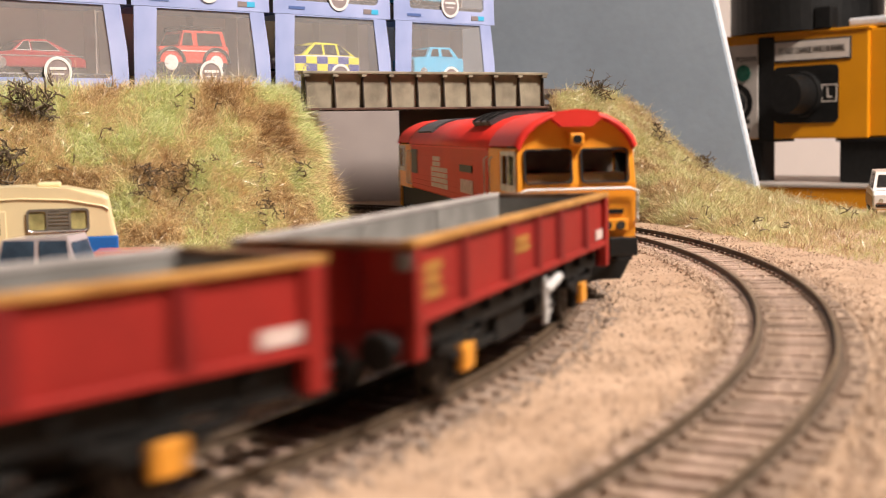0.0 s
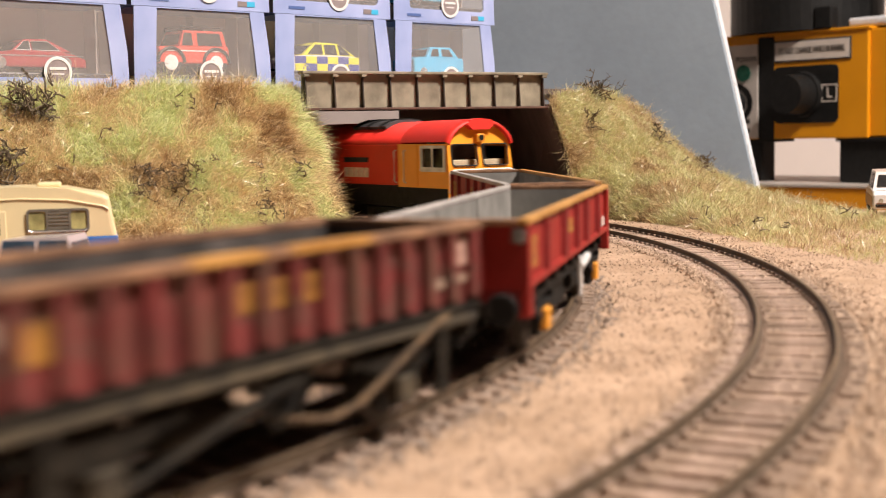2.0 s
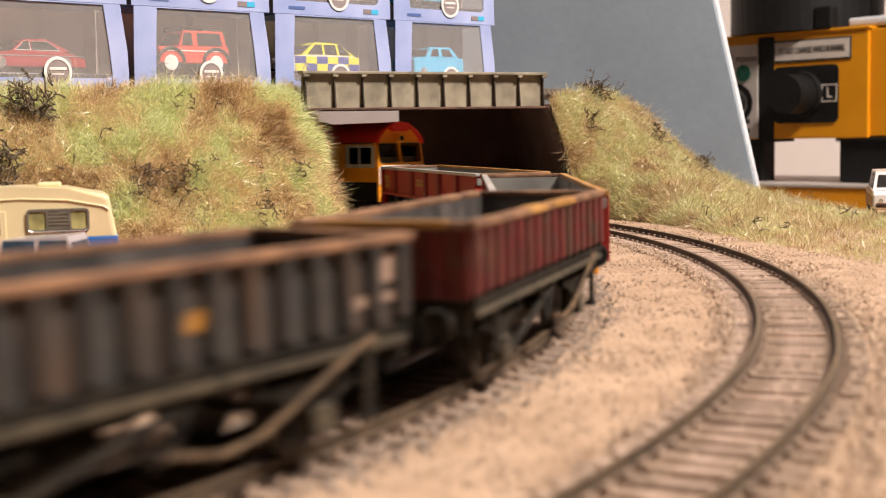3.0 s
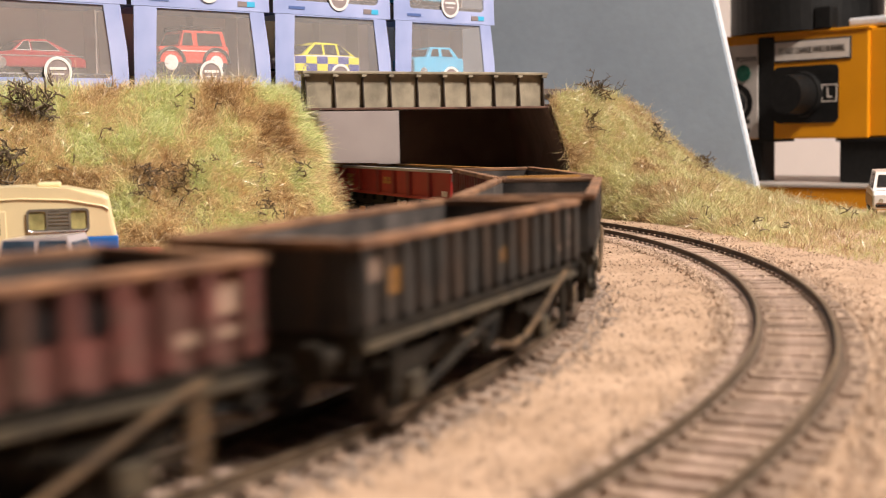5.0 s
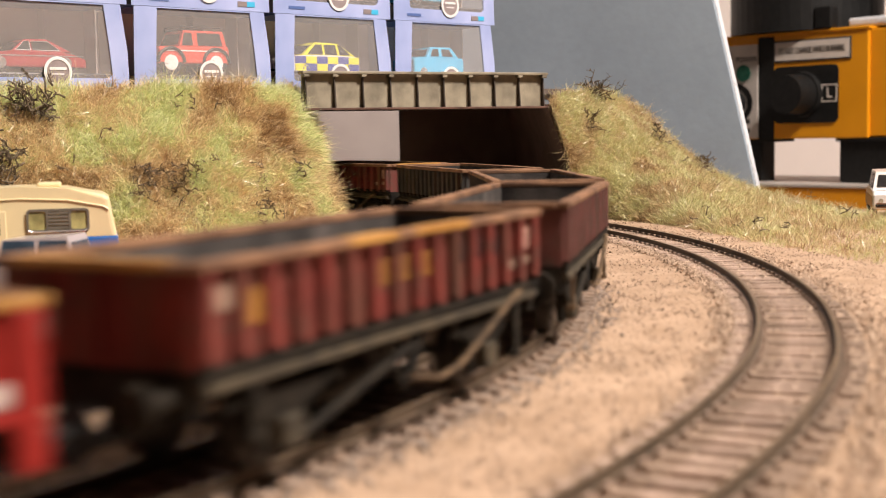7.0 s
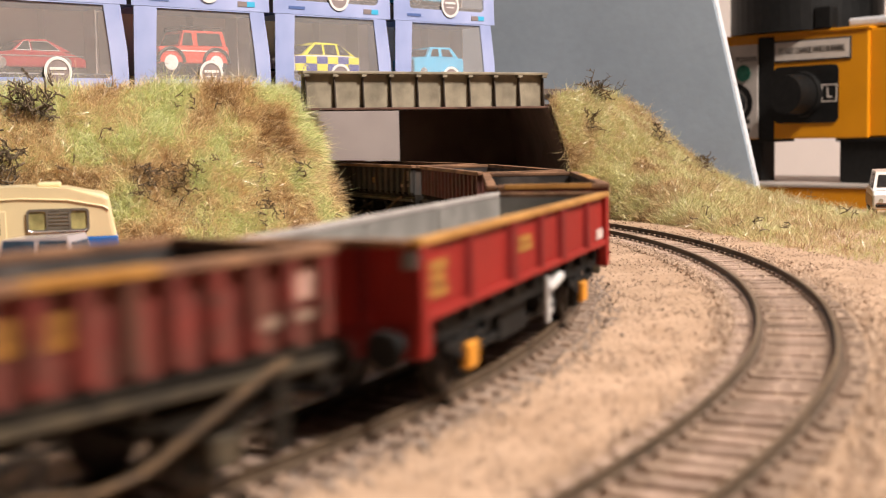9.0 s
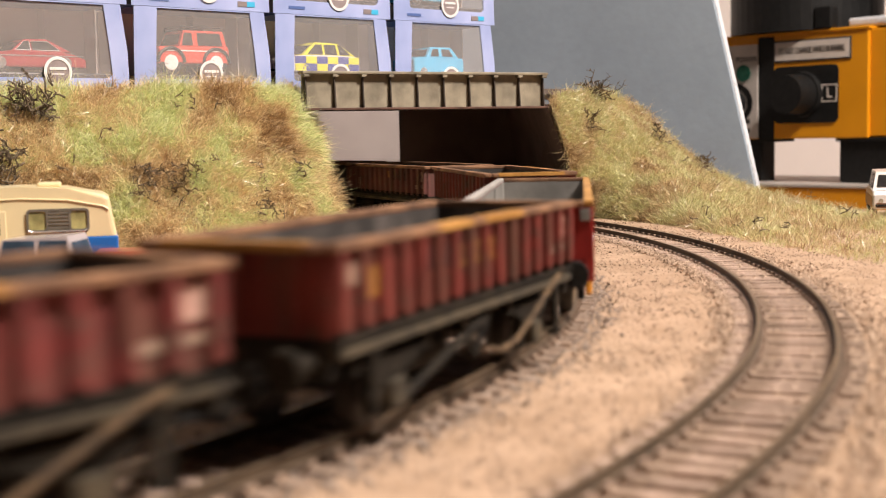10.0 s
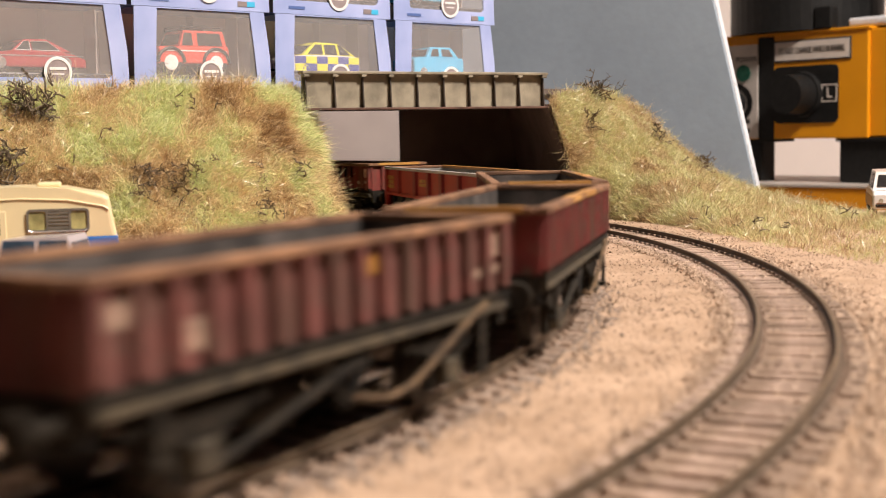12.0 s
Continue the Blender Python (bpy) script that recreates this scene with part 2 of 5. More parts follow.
M_CHROME = material("chrome_trim", (0.75, 0.73, 0.72), 0.25, 0.8, 0.05, 200, 0.0)
M_CREAM = material("caravan_cream", (0.80, 0.67, 0.40), 0.4, 0, 0.04, 40, 0.03, coat=0.3)
M_CARAVAN_BLUE = material("caravan_blue", (0.015, 0.14, 0.48), 0.4, 0, 0.08, 60, 0.03, coat=0.3)
M_LOUVRE = material("louvre_grey", (0.16, 0.14, 0.11), 0.5, 0, 0.2, 200, 0.05)
M_PANE = material("caravan_pane", (0.42, 0.38, 0.16), 0.15, 0, 0.4, 150, 0.0)
M_MACHINE = material("machine_orange", (0.74, 0.30, 0.006), 0.4, 0, 0.04, 20, 0.05, coat=0.2)
M_PANEL = material("control_panel_silver", (0.58, 0.53, 0.49), 0.45, 0.2, 0.08, 40, 0.03)
M_GREEN = material("green_lens", (0.015, 0.09, 0.06), 0.25, 0, 0.2, 200, 0.0)
M_INK = material("ink", (0.05, 0.045, 0.04), 0.6, 0, 0.1, 200, 0.0)
M_SIGN = material("sign_plate", (0.66, 0.59, 0.53), 0.5, 0, 0.06, 60, 0.02)
M_BENCH = material("bench_top", (0.30, 0.22, 0.16), 0.6, 0, 0.2, 20, 0.1)
M_RING = material("badge_white", (0.80, 0.78, 0.77), 0.4, 0, 0.05, 100, 0.0)
M_BADGE = material("badge_grey", (0.30, 0.25, 0.25), 0.35, 0, 0.15, 100, 0.0)


# ---- shape helpers ----
def part(name, bm, mat, parent=None, label="", smooth=False):
    """Links a bmesh as one mesh object, under a thing or a part."""
    me = bpy.data.meshes.new(name)
    bmesh.ops.recalc_face_normals(bm, faces=bm.faces)
    bm.to_mesh(me)
    bm.free()
    me.materials.append(mat)
    if smooth:
        me.polygons.foreach_set("use_smooth", [True] * len(me.polygons))
    ob = new(name, me)
    if parent:
        ob.parent = parent
    return tagged(ob, label) if label else ob


def thing(name, m, label, category, group="", kind=""):
    ob = new(name)
    ob.empty_display_size = 0.01
    ob.matrix_world = m
    return tagged(ob, label, category, group, kind)


def shared(name, me, parent, m):
    ob = new(name, me)
    ob.parent = parent
    ob.matrix_basis = m
    return ob


def box(bm, x0, x1, y0, y1, z0, z1, bevel=0.0, m=None):
    c = Matrix.LocRotScale(((x0 + x1) / 2, (y0 + y1) / 2, (z0 + z1) / 2), None, (abs(x1 - x0), abs(y1 - y0), abs(z1 - z0)))
    vs = bmesh.ops.create_cube(bm, size=1, matrix=(m @ c) if m else c)["verts"]
    if bevel:
        es = list({e for v in vs for e in v.link_edges})
        bmesh.ops.bevel(bm, geom=es, offset=bevel, segments=2, affect="EDGES", profile=0.5)
    return bm


def one_box(x0, x1, y0, y1, z0, z1, bevel=0.0):
    return box(bmesh.new(), x0, x1, y0, y1, z0, z1, bevel)


def cyl(bm, a, b, r, seg=12, r2=None):
    a, b = Vector(a), Vector(b)
    d = b - a
    m = Matrix.Translation((a + b) / 2) @ d.to_track_quat("Z", "Y").to_matrix().to_4x4()
    bmesh.ops.create_cone(bm, cap_ends=True, segments=seg, radius1=r, radius2=r if r2 is None else r2, depth=d.length, matrix=m)
    return bm


def ring(bm, m, r0, r1, t, seg=28):
    """A flat ring with thickness t, about its local z."""
    rows = []
    for i in range(seg):
        a = 2 * math.pi * i / seg
        rows.append([bm.verts.new(m @ Vector((r * math.cos(a), r * math.sin(a), z))) for r, z in ((r0, 0), (r1, 0), (r1, t), (r0, t))])
    for i in range(seg):
        p, q = rows[i], rows[(i + 1) % seg]
        for k in range(4):
            bm.faces.new((p[k], p[(k + 1) % 4], q[(k + 1) % 4], q[k]))
    return bm


def extrude(bm, outline, a, b, axis="x", cap=True):
    """A prism: the closed outline (pairs) drawn across the axis from a to b."""
    def at(s, u, v):
        return {"x": (s, u, v), "y": (u, s, v), "z": (u, v, s)}[axis]
    p = [bm.verts.new(at(a, u, v)) for u, v in outline]
    q = [bm.verts.new(at(b, u, v)) for u, v in outline]
    n = len(outline)
    for i in range(n):
        bm.faces.new((p[i], p[(i + 1) % n], q[(i + 1) % n], q[i]))
    if cap:
        bm.faces.new(p)
        bm.faces.new(q[::-1])
    return bm


def framed(bm, outer, holes, a, b, axis="y"):
    """A plate from a to b along the axis: an outline with holes through it."""
    def at(s, u, v):
        return {"x": (s, u, v), "y": (u, s, v), "z": (u, v, s)}[axis]
    t = bmesh.new()
    edges = []
    for loop in (outer, *holes):
        vs = [t.verts.new(at(a, u, v)) for u, v in loop]
        edges += [t.edges.new((vs[i], vs[(i + 1) % len(vs)])) for i in range(len(vs))]
    bmesh.ops.triangle_fill(t, use_beauty=True, use_dissolve=False, edges=edges)
    faces = list(t.faces)
    ext = bmesh.ops.extrude_face_region(t, geom=faces)
    shift = Vector(at(b - a, 0, 0))
    for v in ext["geom"]:
        if isinstance(v, bmesh.types.BMVert):
            v.co += shift
    me = bpy.data.meshes.new("tmp")
    t.to_mesh(me)
    t.free()
    bm.from_mesh(me)
    bpy.data.meshes.remove(me)
    return bm


def rounded(x0, x1, z0, z1, r, n=5):
    pts = []
    for cx, cz, a0 in ((x1 - r, z1 - r, 0), (x0 + r, z1 - r, 90), (x0 + r, z0 + r, 180), (x1 - r, z0 + r, 270)):
        for i in range(n):
            a = radians(a0 + 90 * i / (n - 1))
            pts.append((cx + r * math.cos(a), cz + r * math.sin(a)))
    return pts


def tube(bm, pts, r, seg=6, taper=1.0):
    prev = None
    for i, p in enumerate(pts):
        p = Vector(p)
        d = (Vector(pts[min(i + 1, len(pts) - 1)]) - Vector(pts[max(i - 1, 0)])).normalized()
        q = d.to_track_quat("Z", "Y").to_matrix()
        rr = r * (1 + (taper - 1) * i / max(1, len(pts) - 1))
        vs = [bm.verts.new(p + q @ Vector((rr * math.cos(2 * math.pi * k / seg), rr * math.sin(2 * math.pi * k / seg), 0))) for k in range(seg)]
        if prev:
            for k in range(seg):
                bm.faces.new((prev[k], prev[(k + 1) % seg], vs[(k + 1) % seg], vs[k]))
        else:
            bm.faces.new(vs[::-1])
        prev = vs
    bm.faces.new(prev)
    return bm


# ---- the lines of the tracks ----
def inner_bend(s):
    if s < -0.12 or s > 0.93:
        return 0.0
    u = (s - 0.35) / 0.5
    return min(2.9, 1.94133 - 0.70649 * u + 0.84667 * u * u + 3.10745 * u ** 3)


def outer_bend(s):
    if s < -0.12 or s > 0.93:
        return 0.0
    u = (s - 0.35) / 0.5
    return min(2.9, 1.80083 + 0.25936 * u + 2.13787 * u * u)


def lay_line(start, bend, s_from, s_to, step=0.005):
    pts = {0: start}
    for way in (1, -1):
        x, y, a = pts[0]
        i = 0
        while (i * step < s_to) if way > 0 else (i * step > s_from):
            k = bend((i + way * 0.5) * step)
            mid = a + way * k * step / 2
            x, y, a = x + way * step * math.cos(mid), y + way * step * math.sin(mid), a + way * k * step
            i += way
            pts[i] = (x, y, a)
    return pts


STEP = 0.005
INNER = lay_line((-0.06972, 0.13053, 0.91374), inner_bend, -1.9, 2.1, STEP)
OUTER = lay_line((-0.07016, 0.13917, 0.87917), outer_bend, -0.6, 1.4, STEP)
SPACING = 0.067


def on_line(s, off=0.0, line=INNER):
    """Place and heading at s metres along a line, off metres to its right. The train runs on INNER."""
    i = math.floor(s / STEP)
    f = s / STEP - i
    (x0, y0, a0), (x1, y1, a1) = line[i], line[i + 1]
    x, y, a = x0 + (x1 - x0) * f, y0 + (y1 - y0) * f, a0 + (a1 - a0) * f
    return x + off * math.sin(a), y - off * math.cos(a), a


# ---- the room and the layout board ----
def slab(name, x0, x1, y0, y1, z0, z1, mat, label, category="structure"):
    return tagged(part(name, one_box(x0, x1, y0, y1, z0, z1), mat), label, category, "", "structure")


slab("floor", -3, 3, -2.5, 1.9, -1.1, -1.0, M_FLOOR, "brown wooden floor of the hobby room", "floor")
slab("ceiling", -3, 3, -2.5, 1.9, 1.4, 1.5, M_CEIL, "unseen grey ceiling, darkened to cut bounce light", "ceiling")
slab("wall_north", -3, 3, 1.8, 1.9, -1, 1.4, M_WALL, "pale pinkish white painted wall", "wall")
# three walls out of view, kept dark so that less light bounces back
slab("wall_south", -3, 3, -2.5, -2.4, -1, 1.4, M_WALL_DIM, "unseen room wall, coloured dark to cut bounce light", "wall")
slab("wall_west", -3, -2.9, -2.4, 1.8, -1, 1.4, M_WALL_DIM, "unseen room wall, coloured dark to cut bounce light", "wall")
slab("wall_east", 2.9, 3, -2.4, 1.8, -1, 1.4, M_WALL_DIM, "unseen room wall, coloured dark to cut bounce light", "wall")


def ground_sheet():
    bm = bmesh.new()
    xs = [-1.5 + 2.12 * i / 10 for i in range(11)] + [-0.35 + 0.01 * i for i in range(80)]
    ys = [-0.85 + 1.95 * i / 6 for i in range(7)] + [0.12 + 0.01 * i for i in range(80)]
    xs, ys = sorted(set(round(x, 4) for x in xs)), sorted(set(round(y, 4) for y in ys))
    top = [[bm.verts.new((x, y, -0.0036 + 0.0005 * noise.noise((x * 45, y * 45, 0)))) for y in ys] for x in xs]
    for i in range(len(xs) - 1):
        for j in range(len(ys) - 1):
            if xs[i + 1] < (0.222 if ys[j] > 0.73 else 0.265) or ys[j + 1] < 0.42:
                bm.faces.new((top[i][j], top[i + 1][j], top[i + 1][j + 1], top[i][j + 1]))
    return tagged(part("ground", bm, M_SAND, None, "", True), "sandy brown scenic ground of the layout board", "ground", "", "structure")


ground_sheet()
BOARD_EDGE = [(-1.5, -0.85), (0.62, -0.85), (0.62, 0.42), (0.26, 0.42), (0.26, 0.73), (0.215, 0.73), (0.215, 1.1), (-1.5, 1.1)]
tagged(part("layout_board", extrude(bmesh.new(), BOARD_EDGE, -0.024, -0.0065, "z"), M_BENCH), "brown plywood baseboard under the scenery", "board", "", "structure")


def polyline(pts, u):
    """A point at 0..1 along a list of points, smoothed."""
    n = len(pts) - 1
    f = min(max(u, 0), 0.9999) * n
    i = int(f)
    t = f - i
    p = [Vector(pts[min(max(k, 0), n)]) for k in (i - 1, i, i + 1, i + 2)]
    return 0.5 * (2 * p[1] + (p[2] - p[0]) * t + (2 * p[0] - 5 * p[1] + 4 * p[2] - p[3]) * t * t + (3 * p[1] - p[0] - 3 * p[2] + p[3]) * t ** 3)


CREST_L = [(-0.46, 0.44, 0.066), (-0.25, 0.535, 0.067), (-0.17, 0.575, 0.067), (-0.11, 0.605, 0.068), (-0.075, 0.628, 0.0655), (-0.082, 0.665, 0.066), (-0.125, 0.73, 0.066)]
FOOT_L = [(-0.44, 0.39, -0.003), (-0.24, 0.47, -0.003), (-0.155, 0.51, -0.003), (-0.095, 0.55, -0.003), (-0.054, 0.605, -0.003), (-0.055, 0.66, -0.003), (-0.099, 0.715, -0.003)]
CREST_R = [(0.060, 0.72, 0.062), (0.090, 0.78, 0.068), (0.124, 0.84, 0.060), (0.157, 0.87, 0.033), (0.194, 0.895, 0.0095), (0.222, 0.855, -0.0010), (0.217, 0.70, -0.0015), (0.206, 0.57, -0.0015)]
FOOT_R = [(0.084, 0.728, -0.0048), (0.098, 0.70, -0.0048), (0.117, 0.645, -0.0048), (0.128, 0.585, -0.0048), (0.136, 0.53, -0.0048), (0.146, 0.485, -0.0048), (0.165, 0.43, -0.0048), (0.25, 0.30, -0.0048)]


def bank_point(crest, foot, u, v, bulge):
    a, b = polyline(foot, u), polyline(crest, u)
    p = a.lerp(b, v)
    p.z += bulge * math.sin(math.pi * v)
    w = 0.0035 * math.sin(math.pi * min(1, v * 1.15))
    p += Vector((0, -1, 0.3)) * w * noise.noise((p.x * 38, p.z * 38, p.y * 20 + 3))
    return p


def bank(name, crest, foot, bulge, back, label):
    bm = bmesh.new()
    nu, nv = 130, 26
    rows = []
    for i in range(nu + 1):
        u = i / nu
        row = [bm.verts.new(bank_point(crest, foot, u, j / nv, bulge)) for j in range(nv + 1)]
        if back:
            top = polyline(crest, u)
            row.append(bm.verts.new((top.x + back[0], top.y + back[1], top.z - 0.001)))
            row.append(bm.verts.new((top.x + back[0], top.y + back[1], top.z - 0.006)))
        rows.append(row)
    for i in range(nu):
        for j in range(len(rows[0]) - 1):
            bm.faces.new((rows[i][j], rows[i + 1][j], rows[i + 1][j + 1], rows[i][j + 1]))
    ob = part(name, bm, M_EARTH, None, "", True)
    return tagged(ob, label, "embankment", "", "structure")


bank("embankment", CREST_L, FOOT_L, 0.006, (-0.05, 0.10), "steep earth embankment under grass beside the track")
bank("embankment", CREST_R, FOOT_R, -0.002, None, "earth embankment under grass sloping down to flat verge")


def grass(name, crest, foot, bulge, count, u_span, seed, label, size=(0.003, 0.0068), mat=None):
    """Static grass: thin bent fibres that stand off the bank in every direction."""
    rnd = random.Random(seed)
    verts, faces = [], []
    for _ in range(count):
        u, v = rnd.uniform(*u_span), rnd.random() ** 0.9 * 1.02
        p = bank_point(crest, foot, u, min(v, 1), bulge)
        a = bank_point(crest, foot, min(u + 0.004, 1), min(v, 1), bulge) - p
        b = bank_point(crest, foot, u, min(v, 0.98) + 0.02, bulge) - bank_point(crest, foot, u, min(v, 0.98), bulge)
        n = a.cross(b)
        n = n.normalized() if n.length > 1e-9 else Vector((0, -1, 0))
        if n.y > 0.3 or n.z < -0.2:
            n = -n
        tuft = 0.65 + 0.7 * (noise.noise((p.x * 60, p.y * 60, p.z * 60)) + 0.5)
        ln = rnd.uniform(*size) * max(0.45, tuft)
        lean = Vector((rnd.gauss(0, 1), rnd.gauss(0, 1), rnd.gauss(0.35, 1)))
        d = (n * rnd.choice((0.15, 0.35, 0.6)) + lean.normalized() * 1.0).normalized()
        if d.dot(n) < 0.05:
            d = (d + n * 0.5).normalized()
        side = d.cross(Vector((rnd.gauss(0, 1), rnd.gauss(0, 1), rnd.gauss(0, 1)))).normalized() * rnd.uniform(0.00006, 0.00015)
        mid = p + d * ln * 0.55
        tip = p + d * ln + Vector((rnd.gauss(0, 0.45), rnd.gauss(0, 0.45), rnd.gauss(-0.2, 0.35))) * ln * 0.6
        k = len(verts)
        base = p - n * 0.0004
        verts += [base - side, base + side, mid + side, mid - side, tip]
        faces += [(k, k + 1, k + 2, k + 3), (k + 3, k + 2, k + 4)]
    me = bpy.data.meshes.new(name)
    me.from_pydata([tuple(v) for v in verts], [], faces)
    me.materials.append(mat or M_GRASS)
    return tagged(new(name, me), label, "grass", "", "stuff")


grass("grass", CREST_L, FOOT_L, 0.006, 130000, (0.14, 1.0), 11, "dry straw and green static grass covering the embankment", (0.0035, 0.0105))
grass("grass", CREST_R, FOOT_R, -0.002, 75000, (0.0, 0.95), 12, "dry straw and green static grass on the low bank", (0.0025, 0.0080), M_GRASS_LOW)


def backscene():
    """A foam board that stands at the back, cut to a slope at its free end, with a white foam edge."""
    m = Matrix.Translation((0.2252, 0.928, -0.004)) @ Matrix.Rotation(radians(155), 4, "Z")
    # local x runs along the board away from the free end, z up
    outline = [(0.0, 0.0), (0.50, 0.0), (0.50, 0.16), (0.0360, 0.16)]
    bm = extrude(bmesh.new(), outline, 0.0, 0.0045, "y")
    bm.transform(m)
    ob = part("backdrop_board", bm, M_BOARD)
    e = bmesh.new()
    for i in range(70):
        z0, z1 = 0.16 * i / 70, 0.16 * (i + 1) / 70
        wob = 0.0011 * noise.noise((z0 * 420, 1, 2))
        x0, x1 = 0.0360 * z0 / 0.16, 0.0360 * z1 / 0.16
        vs = [e.verts.new(p) for p in ((x0 - 0.0006 + wob, -0.0007, z0), (x1 - 0.0006 + wob, -0.0007, z1), (x1 - 0.0022, -0.0045, z1), (x0 - 0.0022, -0.0045, z0), (x0 + 0.001, -0.0007, z0), (x1 + 0.001, -0.0007, z1))]
        e.faces.new(vs[:4])
        e.faces.new((vs[0], vs[4], vs[5], vs[1]))
    e.transform(m)
    part("foam_edge", e, M_FOAM, ob, "rough white foam core cut edge")
    tagged(ob, "blue grey painted foam board backdrop with sloping end", "backdrop", "", "structure")


backscene()
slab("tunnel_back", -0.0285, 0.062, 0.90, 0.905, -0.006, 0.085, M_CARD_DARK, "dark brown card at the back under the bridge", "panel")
slab("rear_panel", -0.26, -0.02, 0.952, 0.957, -0.006, 0.10, M_CARD_GREY, "pale grey card behind the bridge opening", "panel")


def abutment():
    bm = bmesh.new()
    pts = [(0.059, 0.726), (0.045, 0.90)]
    low = [(0.083, 0.742), (0.058, 0.90)]
    a = [bm.verts.new((*low[0], -0.005)), bm.verts.new((*low[1], -0.005)), bm.verts.new((*pts[1], 0.064)), bm.verts.new((*pts[0], 0.060))]
    b = [bm.verts.new(v.co + Vector((0.004, 0.002, 0))) for v in a]
    bm.faces.new(a)
    bm.faces.new(b[::-1])
    for i in range(4):
        bm.faces.new((a[i], a[(i + 1) % 4], b[(i + 1) % 4], b[i]))
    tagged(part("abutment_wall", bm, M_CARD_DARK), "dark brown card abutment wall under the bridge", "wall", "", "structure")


abutment()
# lid added behind the bridge to stop the lamp lighting the space below
LID = [(-0.030, 0.720), (0.045, 0.735), (0.075, 0.775), (0.100, 0.815), (0.100, 0.910), (-0.030, 0.910)]
tagged(part("light_block_lid", extrude(bmesh.new(), LID, 0.0665, 0.0695, "z"), M_CARD_DARK), "dark lid added to keep lamp light out under the bridge", "panel", "", "structure")


# ---- tracks ----
def rail_mesh(parent, s0, s1, off, line):
    """Rail with head, web and foot, swept along the line."""
    drift = (lambda s: -0.0045 * max(0.0, (0.16 - s) / 0.2)) if off > 0.03 else (lambda s: 0.0)
    prof = [(a, b * 0.8) for a, b in ((-0.0010, -0.0027), (0.0010, -0.0027), (0.0010, -0.0023), (0.0003, -0.0020), (0.0003, -0.0009), (0.0005, -0.0007), (0.0005, -0.0001), (0.0004, 0.0), (-0.0004, 0.0), (-0.0005, -0.0001), (-0.0005, -0.0007), (-0.0003, -0.0009), (-0.0003, -0.0020), (-0.0010, -0.0023))]
    bm = bmesh.new()
    head = bmesh.new()
    prev = hp = None
    n = int((s1 - s0) / 0.008)
    for i in range(n + 1):
        s = s0 + (s1 - s0) * i / n
        row = []
        for dx, dz in prof:
            x, y, _ = on_line(s, off + drift(s) + dx, line)
            row.append(bm.verts.new((x, y, dz)))
        hrow = [head.verts.new((*on_line(s, off + drift(s) + dx, line)[:2], 0.00004)) for dx in (-0.0004, 0.0004)]
        if prev:
            for k in range(len(prof)):
                bm.faces.new((prev[k], prev[(k + 1) % len(prof)], row[(k + 1) % len(prof)], row[k]))
            head.faces.new((hp[0], hp[1], hrow[1], hrow[0]))
        prev, hp = row, hrow
    rail = part("rail", bm, M_RAIL, parent)
    part("rail_head", head, M_RAIL_TOP, rail, "worn bright rail top")
    return rail


def track(off, s0, s1, label, line):
    t = thing("railway_track", Matrix(), label, "track", "curved tracks")
    rail_mesh(t, s0, s1, off - 0.00860, line)
    rail_mesh(t, s0, s1, off + 0.00860, line)
    bm = bmesh.new()
    box(bm, -0.0017, 0.0017, -0.0145, 0.0145, -0.0048, -0.0026, 0.0002)
    for y in (-0.00875, 0.00875):
        for d in (-0.0016, 0.0016):
            box(bm, -0.0011, 0.0011, y + d - 0.0005, y + d + 0.0005, -0.0028, -0.0019)
    me = bpy.data.meshes.new("sleeper")
    bm.to_mesh(me)
    bm.free()
    me.materials.append(M_SLEEPER)
    rnd = random.Random(5)
    s, n = s0, 0
    while s < s1 and n < 290:
        x, y, a = on_line(s, off - (0.0045 * max(0.0, (0.16 - s) / 0.2) if off > 0.03 else 0.0), line)
        shared("sleeper", me, t, Matrix.Translation((x, y, rnd.uniform(0.0002, 0.0005) - (0.0 if off > 0.03 else 0.0004))) @ Matrix.Rotation(a + rnd.gauss(0, 0.02), 4, "Z"))
        k = 1.0 + off * outer_bend(s)
        s += 0.0068 / k
        n += 1
    return t


track(0.0, -0.45, 1.45, "inner curved model track with brown sleepers, carrying the train", INNER)
track(SPACING, -0.30, 1.20, "outer curved model track with rusty rails in sandy ballast", OUTER)


def stones(name, mat, count, seed, place, size, label):
    rnd = random.Random(seed)
    verts, faces = [], []
    shape = [Vector(p) for p in ((1, 0, 0), (-1, 0, 0), (0, 1, 0), (0, -1, 0), (0, 0, 1))]
    tri = [(0, 2, 4), (2, 1, 4), (1, 3, 4), (3, 0, 4)]
    for _ in range(count):
        x, y, z = place(rnd)
        r = rnd.uniform(*size)
        rot = Euler((rnd.gauss(0, 0.4), rnd.gauss(0, 0.4), rnd.uniform(0, 6.3)))
        k = len(verts)
        for p in shape:
            q = Vector((p.x * r * rnd.uniform(0.6, 1.2), p.y * r * rnd.uniform(0.6, 1.2), p.z * r * rnd.uniform(0.5, 1.0)))
            q.rotate(rot)
            verts.append((x + q.x, y + q.y, z + q.z))
        faces += [(a + k, b + k, c + k) for a, b, c in tri]
    me = bpy.data.meshes.new(name)
    me.from_pydata(verts, [], faces)
    me.materials.append(mat)
    return tagged(new(name, me), label, "gravel", "", "stuff")


def sand_place(rnd):
    while True:
        x, y = rnd.uniform(-0.16, 0.30), 0.14 + 0.62 * rnd.random() ** 1.3
        if abs(x) < 0.38 * y + 0.02:
            return x, y, -0.0036


